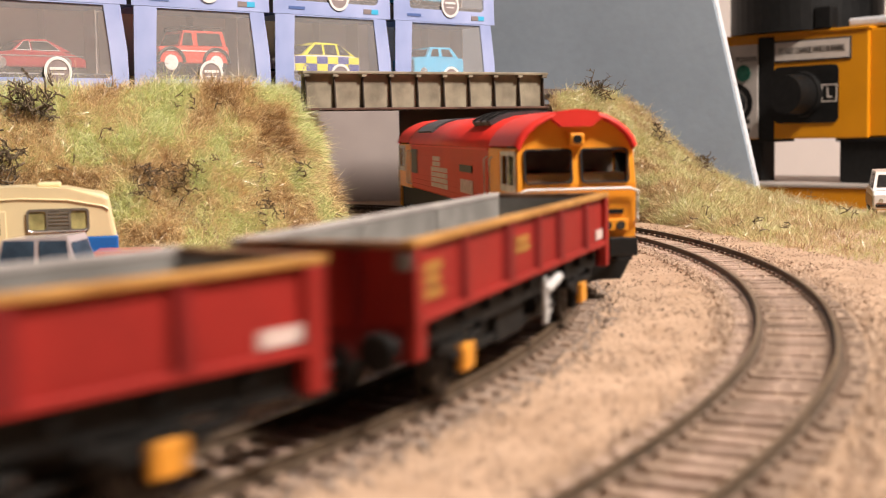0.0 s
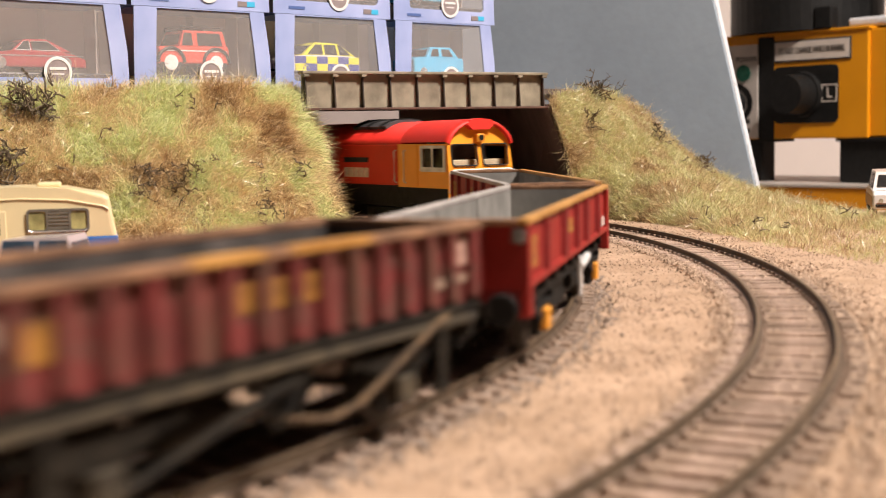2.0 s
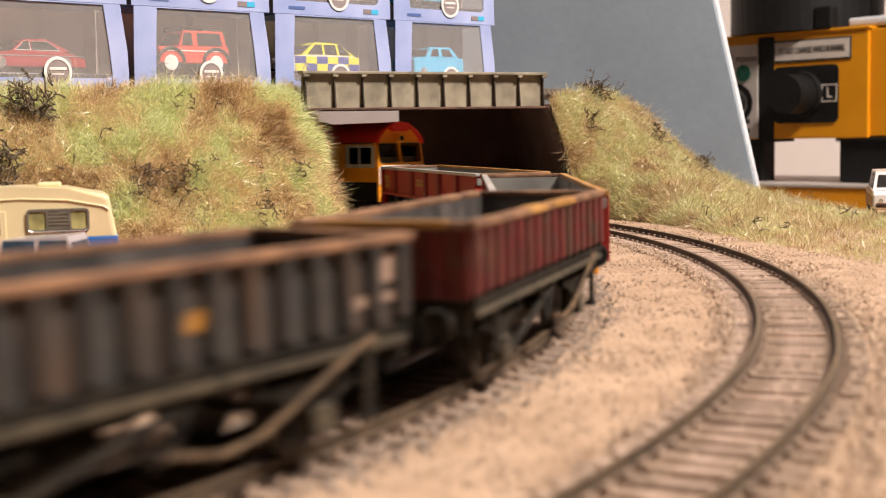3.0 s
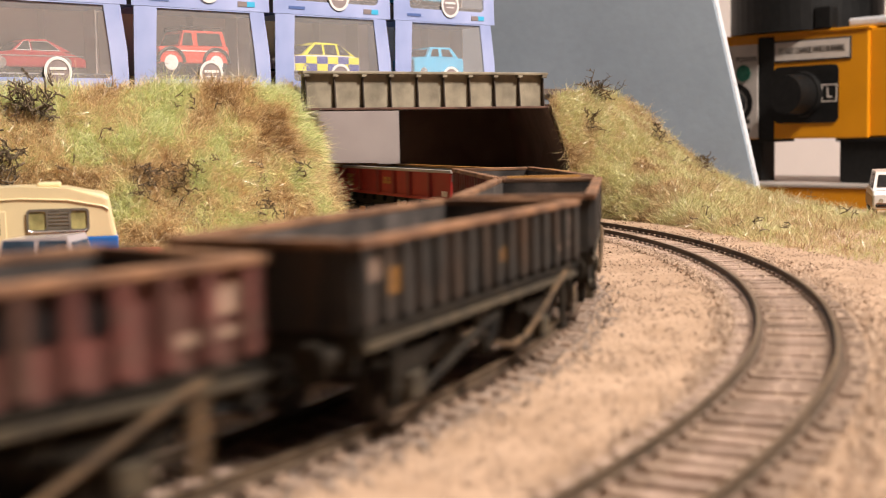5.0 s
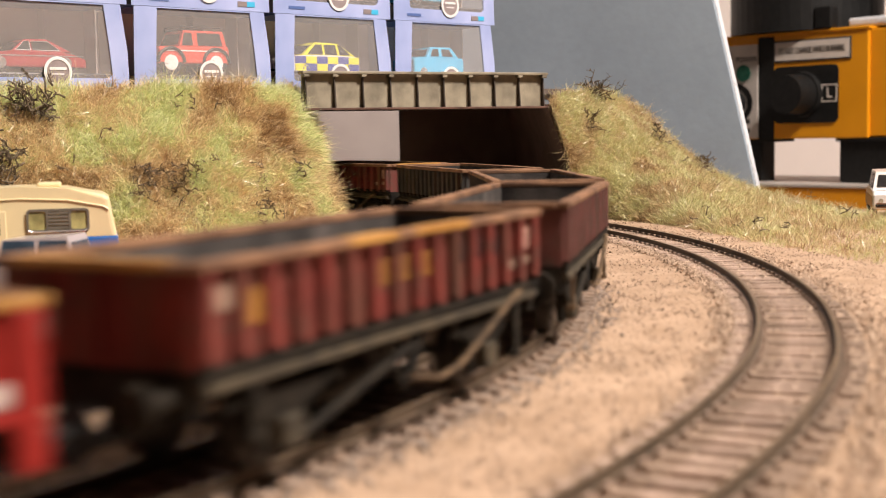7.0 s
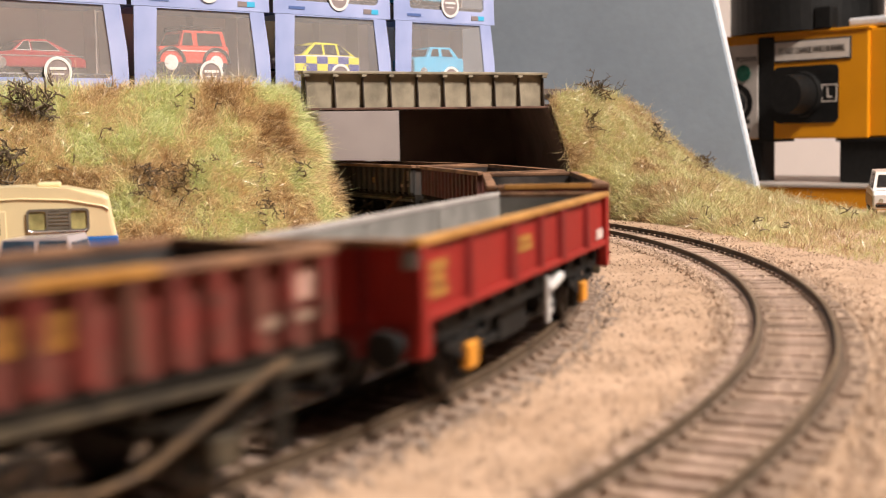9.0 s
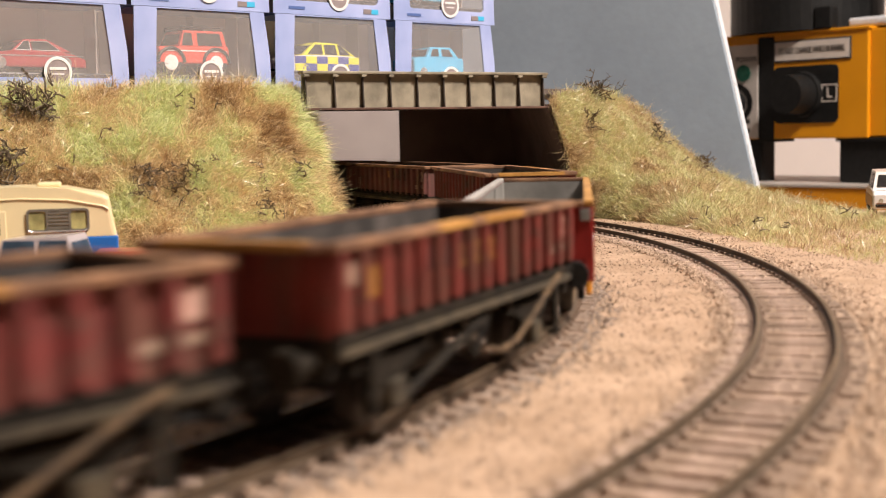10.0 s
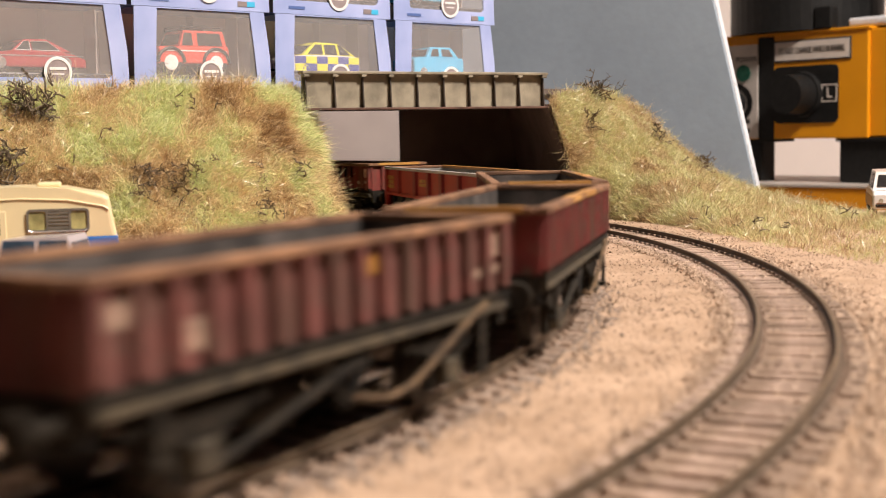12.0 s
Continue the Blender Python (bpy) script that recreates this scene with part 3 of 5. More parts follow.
def ballast_place(rnd):
    off = rnd.choice((rnd.gauss(0.0155, 0.003), rnd.gauss(-0.0155, 0.003), rnd.uniform(-0.013, 0.013)))
    return (*on_line(rnd.uniform(-0.15, 0.75), off)[:2], -0.0030)


def ballast_outer(rnd):
    off = rnd.choice((rnd.gauss(0.017, 0.004), rnd.gauss(-0.0155, 0.002), rnd.uniform(-0.014, 0.014)))
    return (*on_line(rnd.uniform(-0.1, 0.75), SPACING + off, OUTER)[:2], -0.0027)


stones("sand_grains", M_GRAINS, 60000, 3, sand_place, (0.0002, 0.0007), "fine sandy brown grains scattered over the ground")
stones("ballast_stones", M_BALLAST, 12000, 4, ballast_place, (0.0003, 0.0008), "grey brown ballast stones beside the rails")
stones("ballast_stones", M_GRAINS, 15000, 6, ballast_outer, (0.0004, 0.0009), "sandy ballast stones between the outer rails")


# ---- girder bridge ----
def bridge():
    a, b = Vector((-0.0655, 0.629, 0)), Vector((0.0560, 0.701, 0))
    d = b - a
    ln = d.length
    m = Matrix.Translation(a) @ Matrix.Rotation(math.atan2(d.y, d.x), 4, "Z")
    t = thing("girder_bridge", m, "olive grey weathered plate girder bridge over the tracks", "bridge")
    z0, z1 = 0.0585, 0.0762
    part("web", one_box(0, ln, 0.0012, 0.0024, z0, z1 - 0.001), M_GIRDER, t)
    part("top_flange", one_box(-0.001, ln + 0.001, -0.0022, 0.0036, z1 - 0.0014, z1, 0.0003), M_GIRDER, t)
    part("bottom_flange", one_box(-0.001, ln + 0.001, -0.0022, 0.0036, z0 - 0.0012, z0, 0.0003), M_RUST, t, "rusty dark bottom flange")
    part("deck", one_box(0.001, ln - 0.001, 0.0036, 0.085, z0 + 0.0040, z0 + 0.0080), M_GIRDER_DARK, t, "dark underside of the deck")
    n = 9
    for i in range(n + 1):
        x = 0.0012 + (ln - 0.0024) * i / n
        bm = bmesh.new()
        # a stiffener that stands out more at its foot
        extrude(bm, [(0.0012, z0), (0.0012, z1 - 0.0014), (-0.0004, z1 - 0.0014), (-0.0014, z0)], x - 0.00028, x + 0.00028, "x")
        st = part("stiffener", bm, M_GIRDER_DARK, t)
        part("gusset", one_box(x - 0.0014, x + 0.0014, -0.0020, 0.0012, z1 - 0.0028, z1 - 0.0014, 0.0002), M_GIRDER, st)
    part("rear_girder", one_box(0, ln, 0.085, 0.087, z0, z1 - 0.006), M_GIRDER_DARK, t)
    return t


bridge()


# ---- rolling stock ----
def wheelset(parent, x, r, name="wheelset"):
    bm = bmesh.new()
    for y in (-0.0078, 0.0078):
        s = 1 if y > 0 else -1
        cyl(bm, (0, y, 0), (0, y + s * 0.0022, 0), r, 20)
        cyl(bm, (0, y - s * 0.0005, 0), (0, y, 0), r + 0.0006, 20)
        ring(bm, Matrix.Translation((0, y + s * 0.0022, 0)) @ Matrix.Rotation(radians(-90 * s), 4, "X"), r * 0.72, r * 0.95, 0.0004, 20)
        for k in range(4):
            a = math.pi / 2 * k
            box(bm, r * 0.25, r * 0.7, -0.0006, 0.0006, y + s * 0.0022, y + s * 0.0026, 0, Matrix.Rotation(a, 4, "Y") @ Matrix.Rotation(radians(90), 4, "X") @ Matrix.Scale(-1, 4, (0, 0, 1)))
    cyl(bm, (0, -0.0105, 0), (0, 0.0105, 0), 0.0009, 8)
    ob = part(name, bm, M_WHEEL, parent, "dark metal wheels on an axle")
    ob.matrix_basis = pose(x, 0, r)
    return ob


def buffers(t, x, way, z, mat=None):
    for y in (-0.0115, 0.0115):
        bm = bmesh.new()
        cyl(bm, (x, y, z), (x + way * 0.0035, y, z), 0.0016, 10, 0.0012)
        cyl(bm, (x + way * 0.0035, y, z), (x + way * 0.0062, y, z), 0.0008, 8)
        cyl(bm, (x + way * 0.0062, y, z), (x + way * 0.0070, y, z), 0.0032, 16, 0.0029)
        part("buffer", bm, mat or M_FRAME, t)


def coupling(t, x, way):
    bm = bmesh.new()
    box(bm, min(x - way * 0.008, x + way * 0.012), max(x - way * 0.008, x + way * 0.012), -0.0022, 0.0022, 0.0072, 0.0082)
    box(bm, x + way * 0.0105 - 0.0006, x + way * 0.0105 + 0.0006, -0.005, 0.005, 0.0068, 0.0092)
    cyl(bm, (x + way * 0.004, 0, 0.009), (x + way * 0.011, 0, 0.0135), 0.0005, 6)
    part("coupling", bm, M_BLACK, t, "black tension lock coupling")


def open_box(bm, x0, x1, y, z0, z1, wall, floor_z):
    """The four walls of a tub, in one piece."""
    return framed(bm, [(x0, -y), (x1, -y), (x1, y), (x0, y)], [[(x0 + wall, -y + wall), (x1 - wall, -y + wall), (x1 - wall, y - wall), (x0 + wall, y - wall)]], z0, z1, "z")


def lining(t, x0, x1, y, z0, z1, mat, label):
    w = 0.0002
    part("lining", framed(bmesh.new(), [(x0, -y), (x1, -y), (x1, y), (x0, y)], [[(x0 + w, -y + w), (x1 - w, -y + w), (x1 - w, y - w), (x0 + w, y - w)]], z0, z1, "z"), mat, t, label)
    part("floor_plate", one_box(x0 + w, x1 - w, -y + w, y - w, z0 - 0.001, z0 + w), mat, t)


def rim(t, h, y, z0, z1, wide, mat, label, edge=None, far=None):
    """Four capping rails round the top; the ends and the far long one may be another colour."""
    for s in (-1, 1):
        part("top_rail", one_box(-h - 0.0006, h + 0.0006, s * y - wide / 2, s * y + wide / 2, z0, z1, 0.0003), far if far and s > 0 else mat, t, "plain grey top rail" if far and s > 0 else label)
        part("end_rail", one_box(s * h - wide / 2, s * h + wide / 2, -y + wide / 2 + 0.0001, y - wide / 2 - 0.0001, z0, z1 - 0.00005, 0.0003), edge or mat, t)


RED_HALF = 0.07295


def red_wagon(label):
    """Long fresh red open wagon with gold top rails and a grey inside."""
    t = thing("open_wagon", Matrix(), label, "wagon", "wagons of the train")
    h, y, zb, zt = RED_HALF, 0.0146, 0.0160, 0.0295
    part("body", open_box(bmesh.new(), -h, h, y, zb, zt - 0.0013, 0.0009, zb + 0.0012), M_RED_WAGON, t, "bright red painted steel body")
    lining(t, -h + 0.0011, h - 0.0011, y - 0.0011, zb + 0.0014, zt - 0.0013, M_GREY_IN, "plain grey painted inside")
    for s in (-1, 1):
        for x in (-0.024, 0.021):
            part("inner_seam", one_box(x - 0.0003, x + 0.0003, s * (y - 0.0013), s * (y - 0.0016), zb + 0.0016, zt - 0.0014), M_GREY_IN, t)
    rim(t, h, y, zt - 0.0013, zt, 0.0022, M_GOLD, "gold yellow painted top rail", M_RIM_RUST, M_GREY_RAIL)
    for s in (-1, 1):
        part("sill_rail", one_box(-h, h, s * y, s * (y + 0.0010), zb, zb + 0.0014, 0.0002), M_RED_WAGON, t)
        for x, w in ((-0.047, 0.0034), (-0.019, 0.0056), (0.003, 0.0040), (0.0225, 0.0056), (0.048, 0.0036)):
            x *= -s
            bm = extrude(bmesh.new(), [(x - w / 2, s * y), (x + w / 2, s * y), (x + w / 2 - 0.0008, s * (y + 0.0012)), (x - w / 2 + 0.0008, s * (y + 0.0012))], zb + 0.0010, zt - 0.0013, "z")
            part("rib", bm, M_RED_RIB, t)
        for e in (-1, 1):
            part("corner_post", one_box(min(e * h, e * (h - 0.0036)), max(e * h, e * (h - 0.0036)), s * (y - 0.001), s * (y + 0.0012), 0.0106, zt - 0.0014, 0.0003), M_RED_WAGON, t)
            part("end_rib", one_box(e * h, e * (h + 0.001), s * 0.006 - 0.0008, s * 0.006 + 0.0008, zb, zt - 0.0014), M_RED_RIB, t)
            part("grab_plate", one_box(min(e * h, e * (h + 0.0006)), max(e * h, e * (h + 0.0006)), s * (y - 0.0008) - 0.0012, s * (y - 0.0008) + 0.0012, 0.0248, 0.0276, 0.0002), M_GREY_IN, t, "small pale grey corner plate")
        part("solebar", one_box(-h + 0.004, h - 0.004, s * 0.0122 - 0.0008, s * 0.0122 + 0.0008, 0.0108, 0.0159), M_FRAME, t)
        for k in range(9):
            x = -0.060 + 0.015 * k
            part("bracket", one_box(x - 0.0006, x + 0.0006, s * 0.0130, s * 0.0146, 0.0132, 0.0159), M_FRAME, t)
        for x in (-0.0455, 0.0455):
            bm = bmesh.new()
            box(bm, x - 0.0035, x + 0.0035, s * 0.0126 - 0.0008, s * 0.0126 + 0.0008, 0.0035, 0.0108)
            for k in range(4):
                box(bm, x - 0.0115 + k * 0.0019, x + 0.0115 - k * 0.0019, s * 0.0136 - 0.0007, s * 0.0136 + 0.0007, 0.0094 - k * 0.0008, 0.0101 - k * 0.0008)
            for d in (-0.0118, 0.0118):
                box(bm, x + d - 0.0009, x + d + 0.0009, s * 0.0134 - 0.0009, s * 0.0134 + 0.0009, 0.0092, 0.0116)
            part("suspension", bm, M_FRAME, t)
            part("axlebox", one_box(x - 0.0026, x + 0.0026, s * 0.0138, s * 0.0154, 0.0046, 0.0092, 0.0004), M_ORANGE_BOX, t, "small orange axlebox cover")
        lx = -s * 0.0092
        bm = bmesh.new()
        box(bm, lx - 0.0011, lx + 0.0011, s * 0.0146, s * 0.0154, 0.0046, 0.0146, 0.0002)
        box(bm, lx - 0.0006, lx + 0.0036, s * 0.0146, s * 0.0153, 0.0064, 0.0074)
        box(bm, lx - 0.0006, lx + 0.0030, s * 0.0146, s * 0.0153, 0.0086, 0.0095)
        cyl(bm, (lx, s * 0.0152, 0.0118), (lx - s * 0.0088, s * 0.0158, 0.0138), 0.0010, 8)
        part("brake_lever", bm, M_SILVER, t, "silver grey brake handle")
        bm = bmesh.new()
        box(bm, -0.034, 0.034, s * 0.0105 - 0.0006, s * 0.0105 + 0.0006, 0.0050, 0.0064)
        box(bm, -0.016, 0.004, s * 0.0095 - 0.002, s * 0.0095 + 0.002, 0.0042, 0.0108, 0.0004)
        cyl(bm, (0.012, s * 0.0098, 0.0080), (0.026, s * 0.0098, 0.0080), 0.0026, 12)
        part("brake_gear", bm, M_FRAME, t)
        yy = s * (y + 0.0002)
        for a, b, z0, z1 in ((-0.0690, -0.0585, 0.0193, 0.0257), (-0.0135, -0.0025, 0.0217, 0.0252)):
            n = 3 if z1 - z0 > 0.005 else 2
            pitch = (z1 - z0) / n
            for k in range(n):
                part("yellow_panel", one_box(min(-s * a, -s * b) + 0.0004 * (k == 1), max(-s * a, -s * b) - 0.0010 * (k == 1), yy - 0.0001, yy + 0.0001, z0 + k * pitch, z0 + k * pitch + pitch * 0.82), M_YELLOW_MARK, t, "small yellow lettering block, unreadable")
        part("data_panel", one_box(min(-s * 0.0612, -s * 0.0690), max(-s * 0.0612, -s * 0.0690), yy - 0.0001, yy + 0.0001, 0.0180, 0.0204), M_FADED_MARK, t, "white data panel, unreadable")
    part("frame", one_box(-h + 0.002, h - 0.002, -0.0113, 0.0113, 0.0118, 0.0159), M_FRAME, t)
    for e in (-1, 1):
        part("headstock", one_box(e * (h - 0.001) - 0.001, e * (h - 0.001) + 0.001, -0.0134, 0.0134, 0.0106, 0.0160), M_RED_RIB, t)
        buffers(t, e * h, e, 0.0130)
        coupling(t, e * h, e)
    wheels = [wheelset(t, x, 0.0062) for x in (-0.0455, 0.0455)]
    return t, wheels


def old_wagon(paint, label, marks="letters", patch=None, gold=False, h=0.0527):
    """Weathered two-axle box wagon with many ribs and a grimy underframe."""
    t = thing("box_wagon", Matrix(), label, "wagon", "wagons of the train")
    y, zb, zt = 0.0153, 0.0172, 0.0308
    part("body", open_box(bmesh.new(), -h, h, y, zb, zt - 0.0014, 0.0009, zb + 0.0012), paint, t)
    lining(t, -h + 0.0011, h - 0.0011, y - 0.0011, zb + 0.0014, zt - 0.0014, M_DARK_IN, "dark grimy inside")
    rim(t, h, y + 0.0004, zt - 0.0014, zt, 0.0028, M_RIM_RUST, "chipped rusty top rail")
    if gold:
        for a, b in ((-0.018, -0.004), (0.002, 0.021)):
            part("yellow_strip", one_box(a, b, -y - 0.0019, -y + 0.0008, zt - 0.0011, zt + 0.0001), M_GOLD, t, "worn yellow strip along the top rail")
        part("yellow_strip", one_box(-h - 0.0015, -h + 0.0012, -0.012, 0.012, zt - 0.0011, zt + 0.0001), M_GOLD, t, "worn yellow strip along the top rail")
    n = 15
    pitch = (2 * h - 0.0036) / n
    for s in (-1, 1):
        for i in range(n + 1):
            x = -h + 0.0018 + pitch * i
            bm = extrude(bmesh.new(), [(x - 0.0014, s * y), (x + 0.0014, s * y), (x + 0.0010, s * (y + 0.0016)), (x - 0.0010, s * (y + 0.0016))], zb + 0.0010, zt - 0.0015, "z")
            part("rib", bm, paint, t)
            # each rib foot is cut back; feet and strip below are painted shadow
            part("rib_foot_shade", extrude(bmesh.new(), [(s * y, zb + 0.0010), (s * (y + 0.0015), zb + 0.0010), (s * (y + 0.0004), zb - 0.0010), (s * y, zb - 0.0010)], x - 0.0009, x + 0.0009, "x"), M_FRAME_DARK, t)
        part("sole_shade_strip", one_box(-h, h, s * y - 0.0012, s * y + 0.0002, 0.0160, 0.0172), M_FRAME_DARK, t)
        part("solebar", extrude(bmesh.new(), [(s * 0.0134, 0.0136), (s * 0.0152, 0.0136), (s * 0.0166, 0.0142), (s * 0.0166, 0.0152), (s * 0.0150, 0.0160), (s * 0.0134, 0.0160)], -h + 0.001, h - 0.001, "x"), M_FRAME_OLD, t, "dirty olive solebar")
        for x in (-0.032, 0.032):
            bm = bmesh.new()
            box(bm, x - 0.0045, x + 0.0045, s * 0.0128 - 0.0008, s * 0.0128 + 0.0008, 0.0030, 0.0136)
            for k in range(5):
                box(bm, x - 0.0125 + k * 0.0021, x + 0.0125 - k * 0.0021, s * 0.0140 - 0.0008, s * 0.0140 + 0.0008, 0.0112 - k * 0.0009, 0.0120 - k * 0.0009)
            for d in (-0.0125, 0.0125):
                box(bm, x + d - 0.0010, x + d + 0.0010, s * 0.0140 - 0.0009, s * 0.0140 + 0.0009, 0.0108, 0.0137)
            part("leaf_spring", bm, M_FRAME_DARK, t)
            part("axlebox", one_box(x - 0.0024, x + 0.0024, s * 0.0138, s * 0.0160, 0.0036, 0.0080, 0.0004), M_FRAME_OLD, t)
        # brake gear: a long bent lever, a sloping rod and V hangers
        part("brake_lever", tube(bmesh.new(), [(-s * a, s * b, c) for a, b, c in ((0.0425, 0.0168, 0.0160), (0.0385, 0.0172, 0.0152), (0.0250, 0.0170, 0.0096), (0.0170, 0.0168, 0.0064), (0.0100, 0.0166, 0.0056), (0.0000, 0.0168, 0.0076))], 0.00058, 6), M_BRAKE, t, "long dirty tan brake lever")
        bm = bmesh.new()
        cyl(bm, (s * 0.030, s * 0.0152, 0.0044), (-s * 0.004, s * 0.0152, 0.0122), 0.0008, 8)
        cyl(bm, (-0.005, s * 0.0150, 0.0137), (0.0, s * 0.0150, 0.0058), 0.0008, 6)
        cyl(bm, (0.007, s * 0.0150, 0.0137), (0.001, s * 0.0150, 0.0058), 0.0008, 6)
        part("brake_rod", bm, M_FRAME_DARK, t)
        part("brake_cylinder", cyl(bmesh.new(), (s * 0.004, s * 0.0085, 0.0090), (s * 0.018, s * 0.0085, 0.0090), 0.0034, 14), M_FRAME_DARK, t)
        for x in (-0.0415, 0.0415):
            z = 0.0040 if x * s < 0 else 0.0066
            bm = one_box(x - 0.0016, x + 0.0016, s * 0.0150, s * 0.0170, z, z + 0.0012, 0.0002)
            box(bm, x - 0.0011, x + 0.0011, s * 0.0160, s * 0.0167, z + 0.0010, 0.0140)
            part("step", bm, M_BRAKE if patch and marks == "tan" else M_FRAME_DARK, t)
        yy = s * (y + 0.0002)

        def panel(i, z, tall, mat, name, text, wide=1.0):
            """A block of paint between two ribs, in the panel i from the rear."""
            x = -s * (-h + 0.0018 + pitch * (i + 0.5))
            w = (pitch / 2 - 0.0011) * wide
            part(name, one_box(x - w, x + w, yy - 0.0001, yy + 0.0001, z - tall / 2, z + tall / 2), mat, t, text)

        pale = M_PINK_MARK if marks == "letters" else M_CREAM_MARK
        panel(14, 0.0258, 0.0044, pale, "white_panel", "small dirty white square panel")
        panel(13, 0.0211, 0.0017, M_CREAM_MARK, "data_panel", "pale data panel, unreadable")
        panel(14, 0.0214, 0.0015, M_CREAM_MARK, "data_panel", "pale data panel, unreadable")
        panel(0, 0.0258, 0.0036, M_CREAM_MARK, "white_panel", "small dirty white square panel")
        if marks == "letters":
            panel(1, 0.0240, 0.0046, M_YELLOW_MARK, "code_panel", "faded lettering block, unreadable")
            for i in (6, 7, 8):
                for k in (-1, 0, 1):
                    panel(i, 0.0247 + k * 0.0014, 0.0010, M_YELLOW_MARK, "letter_block", "faded yellow lettering block", 0.95 if k else 0.75)
        elif marks == "tan":
            panel(2, 0.0217, 0.0040, M_CREAM_MARK, "code_panel", "faded tan lettering block, unreadable")
            panel(8, 0.0262, 0.0030, M_YELLOW_MARK, "letter_block", "faded tan lettering block")
        else:
            panel(1, 0.0235, 0.0040, M_YELLOW_MARK, "code_panel", "faded lettering block, unreadable")
            panel(8, 0.0230, 0.0026, M_YELLOW_MARK, "letter_block", "faded yellow lettering block", 1.2)
        if patch:
            for i in range(round(patch[0]), round(patch[1]) + 1):
                panel(i, 0.0262, 0.0054, M_PATCH, "paint_patch", "black painted-out patch", 1.25)
    part("frame", one_box(-h + 0.001, h - 0.001, -0.0133, 0.0133, 0.0124, 0.0171), M_FRAME_DARK, t)
    for e in (-1, 1):
        part("headstock", one_box(e * (h - 0.0008) - 0.001, e * (h - 0.0008) + 0.001, -0.0150, 0.0150, 0.0112, 0.0171), M_FRAME_DARK, t)
        for yy in (-0.0090, 0.0, 0.0090):
            part("end_rib", one_box(e * h, e * (h + 0.0011), yy - 0.0009, yy + 0.0009, zb + 0.0004, zt - 0.0016), paint, t)
        buffers(t, e * h, e, 0.0136, M_FRAME_DARK)
        coupling(t, e * h, e)
    wheels = [wheelset(t, x, 0.0060) for x in (-0.032, 0.032)]
    return t, wheels


def section(grow=0.0, low=0.0214):
    """Half-round roofed cross-section of the locomotive: (y, z) pairs."""
    pts = [(-0.0170, low), (-0.0174, 0.030), (-0.0172, 0.0405)]
    for i in range(1, 12):
        a = math.pi * i / 12
        pts.append((-0.0170 * math.cos(a) * (1 - 0.04 * math.sin(a)), 0.0408 + 0.0098 * math.sin(a) ** 1.15))
    pts += [(0.0172, 0.0405), (0.0174, 0.030), (0.0170, low)]
    return [(y + math.copysign(grow, y), z + (grow if z > 0.03 else 0)) for y, z in pts]


def roof_shell(x0, x1, z_cut=0.0408, thick=0.0006, lift=0.0004):
    pts = [(y, z) for y, z in section(lift) if z >= z_cut - 0.001]
    inner = [(y * (1 - thick / 0.017), z - thick) for y, z in reversed(pts)]
    return extrude(bmesh.new(), pts + inner, x0, x1, "x")


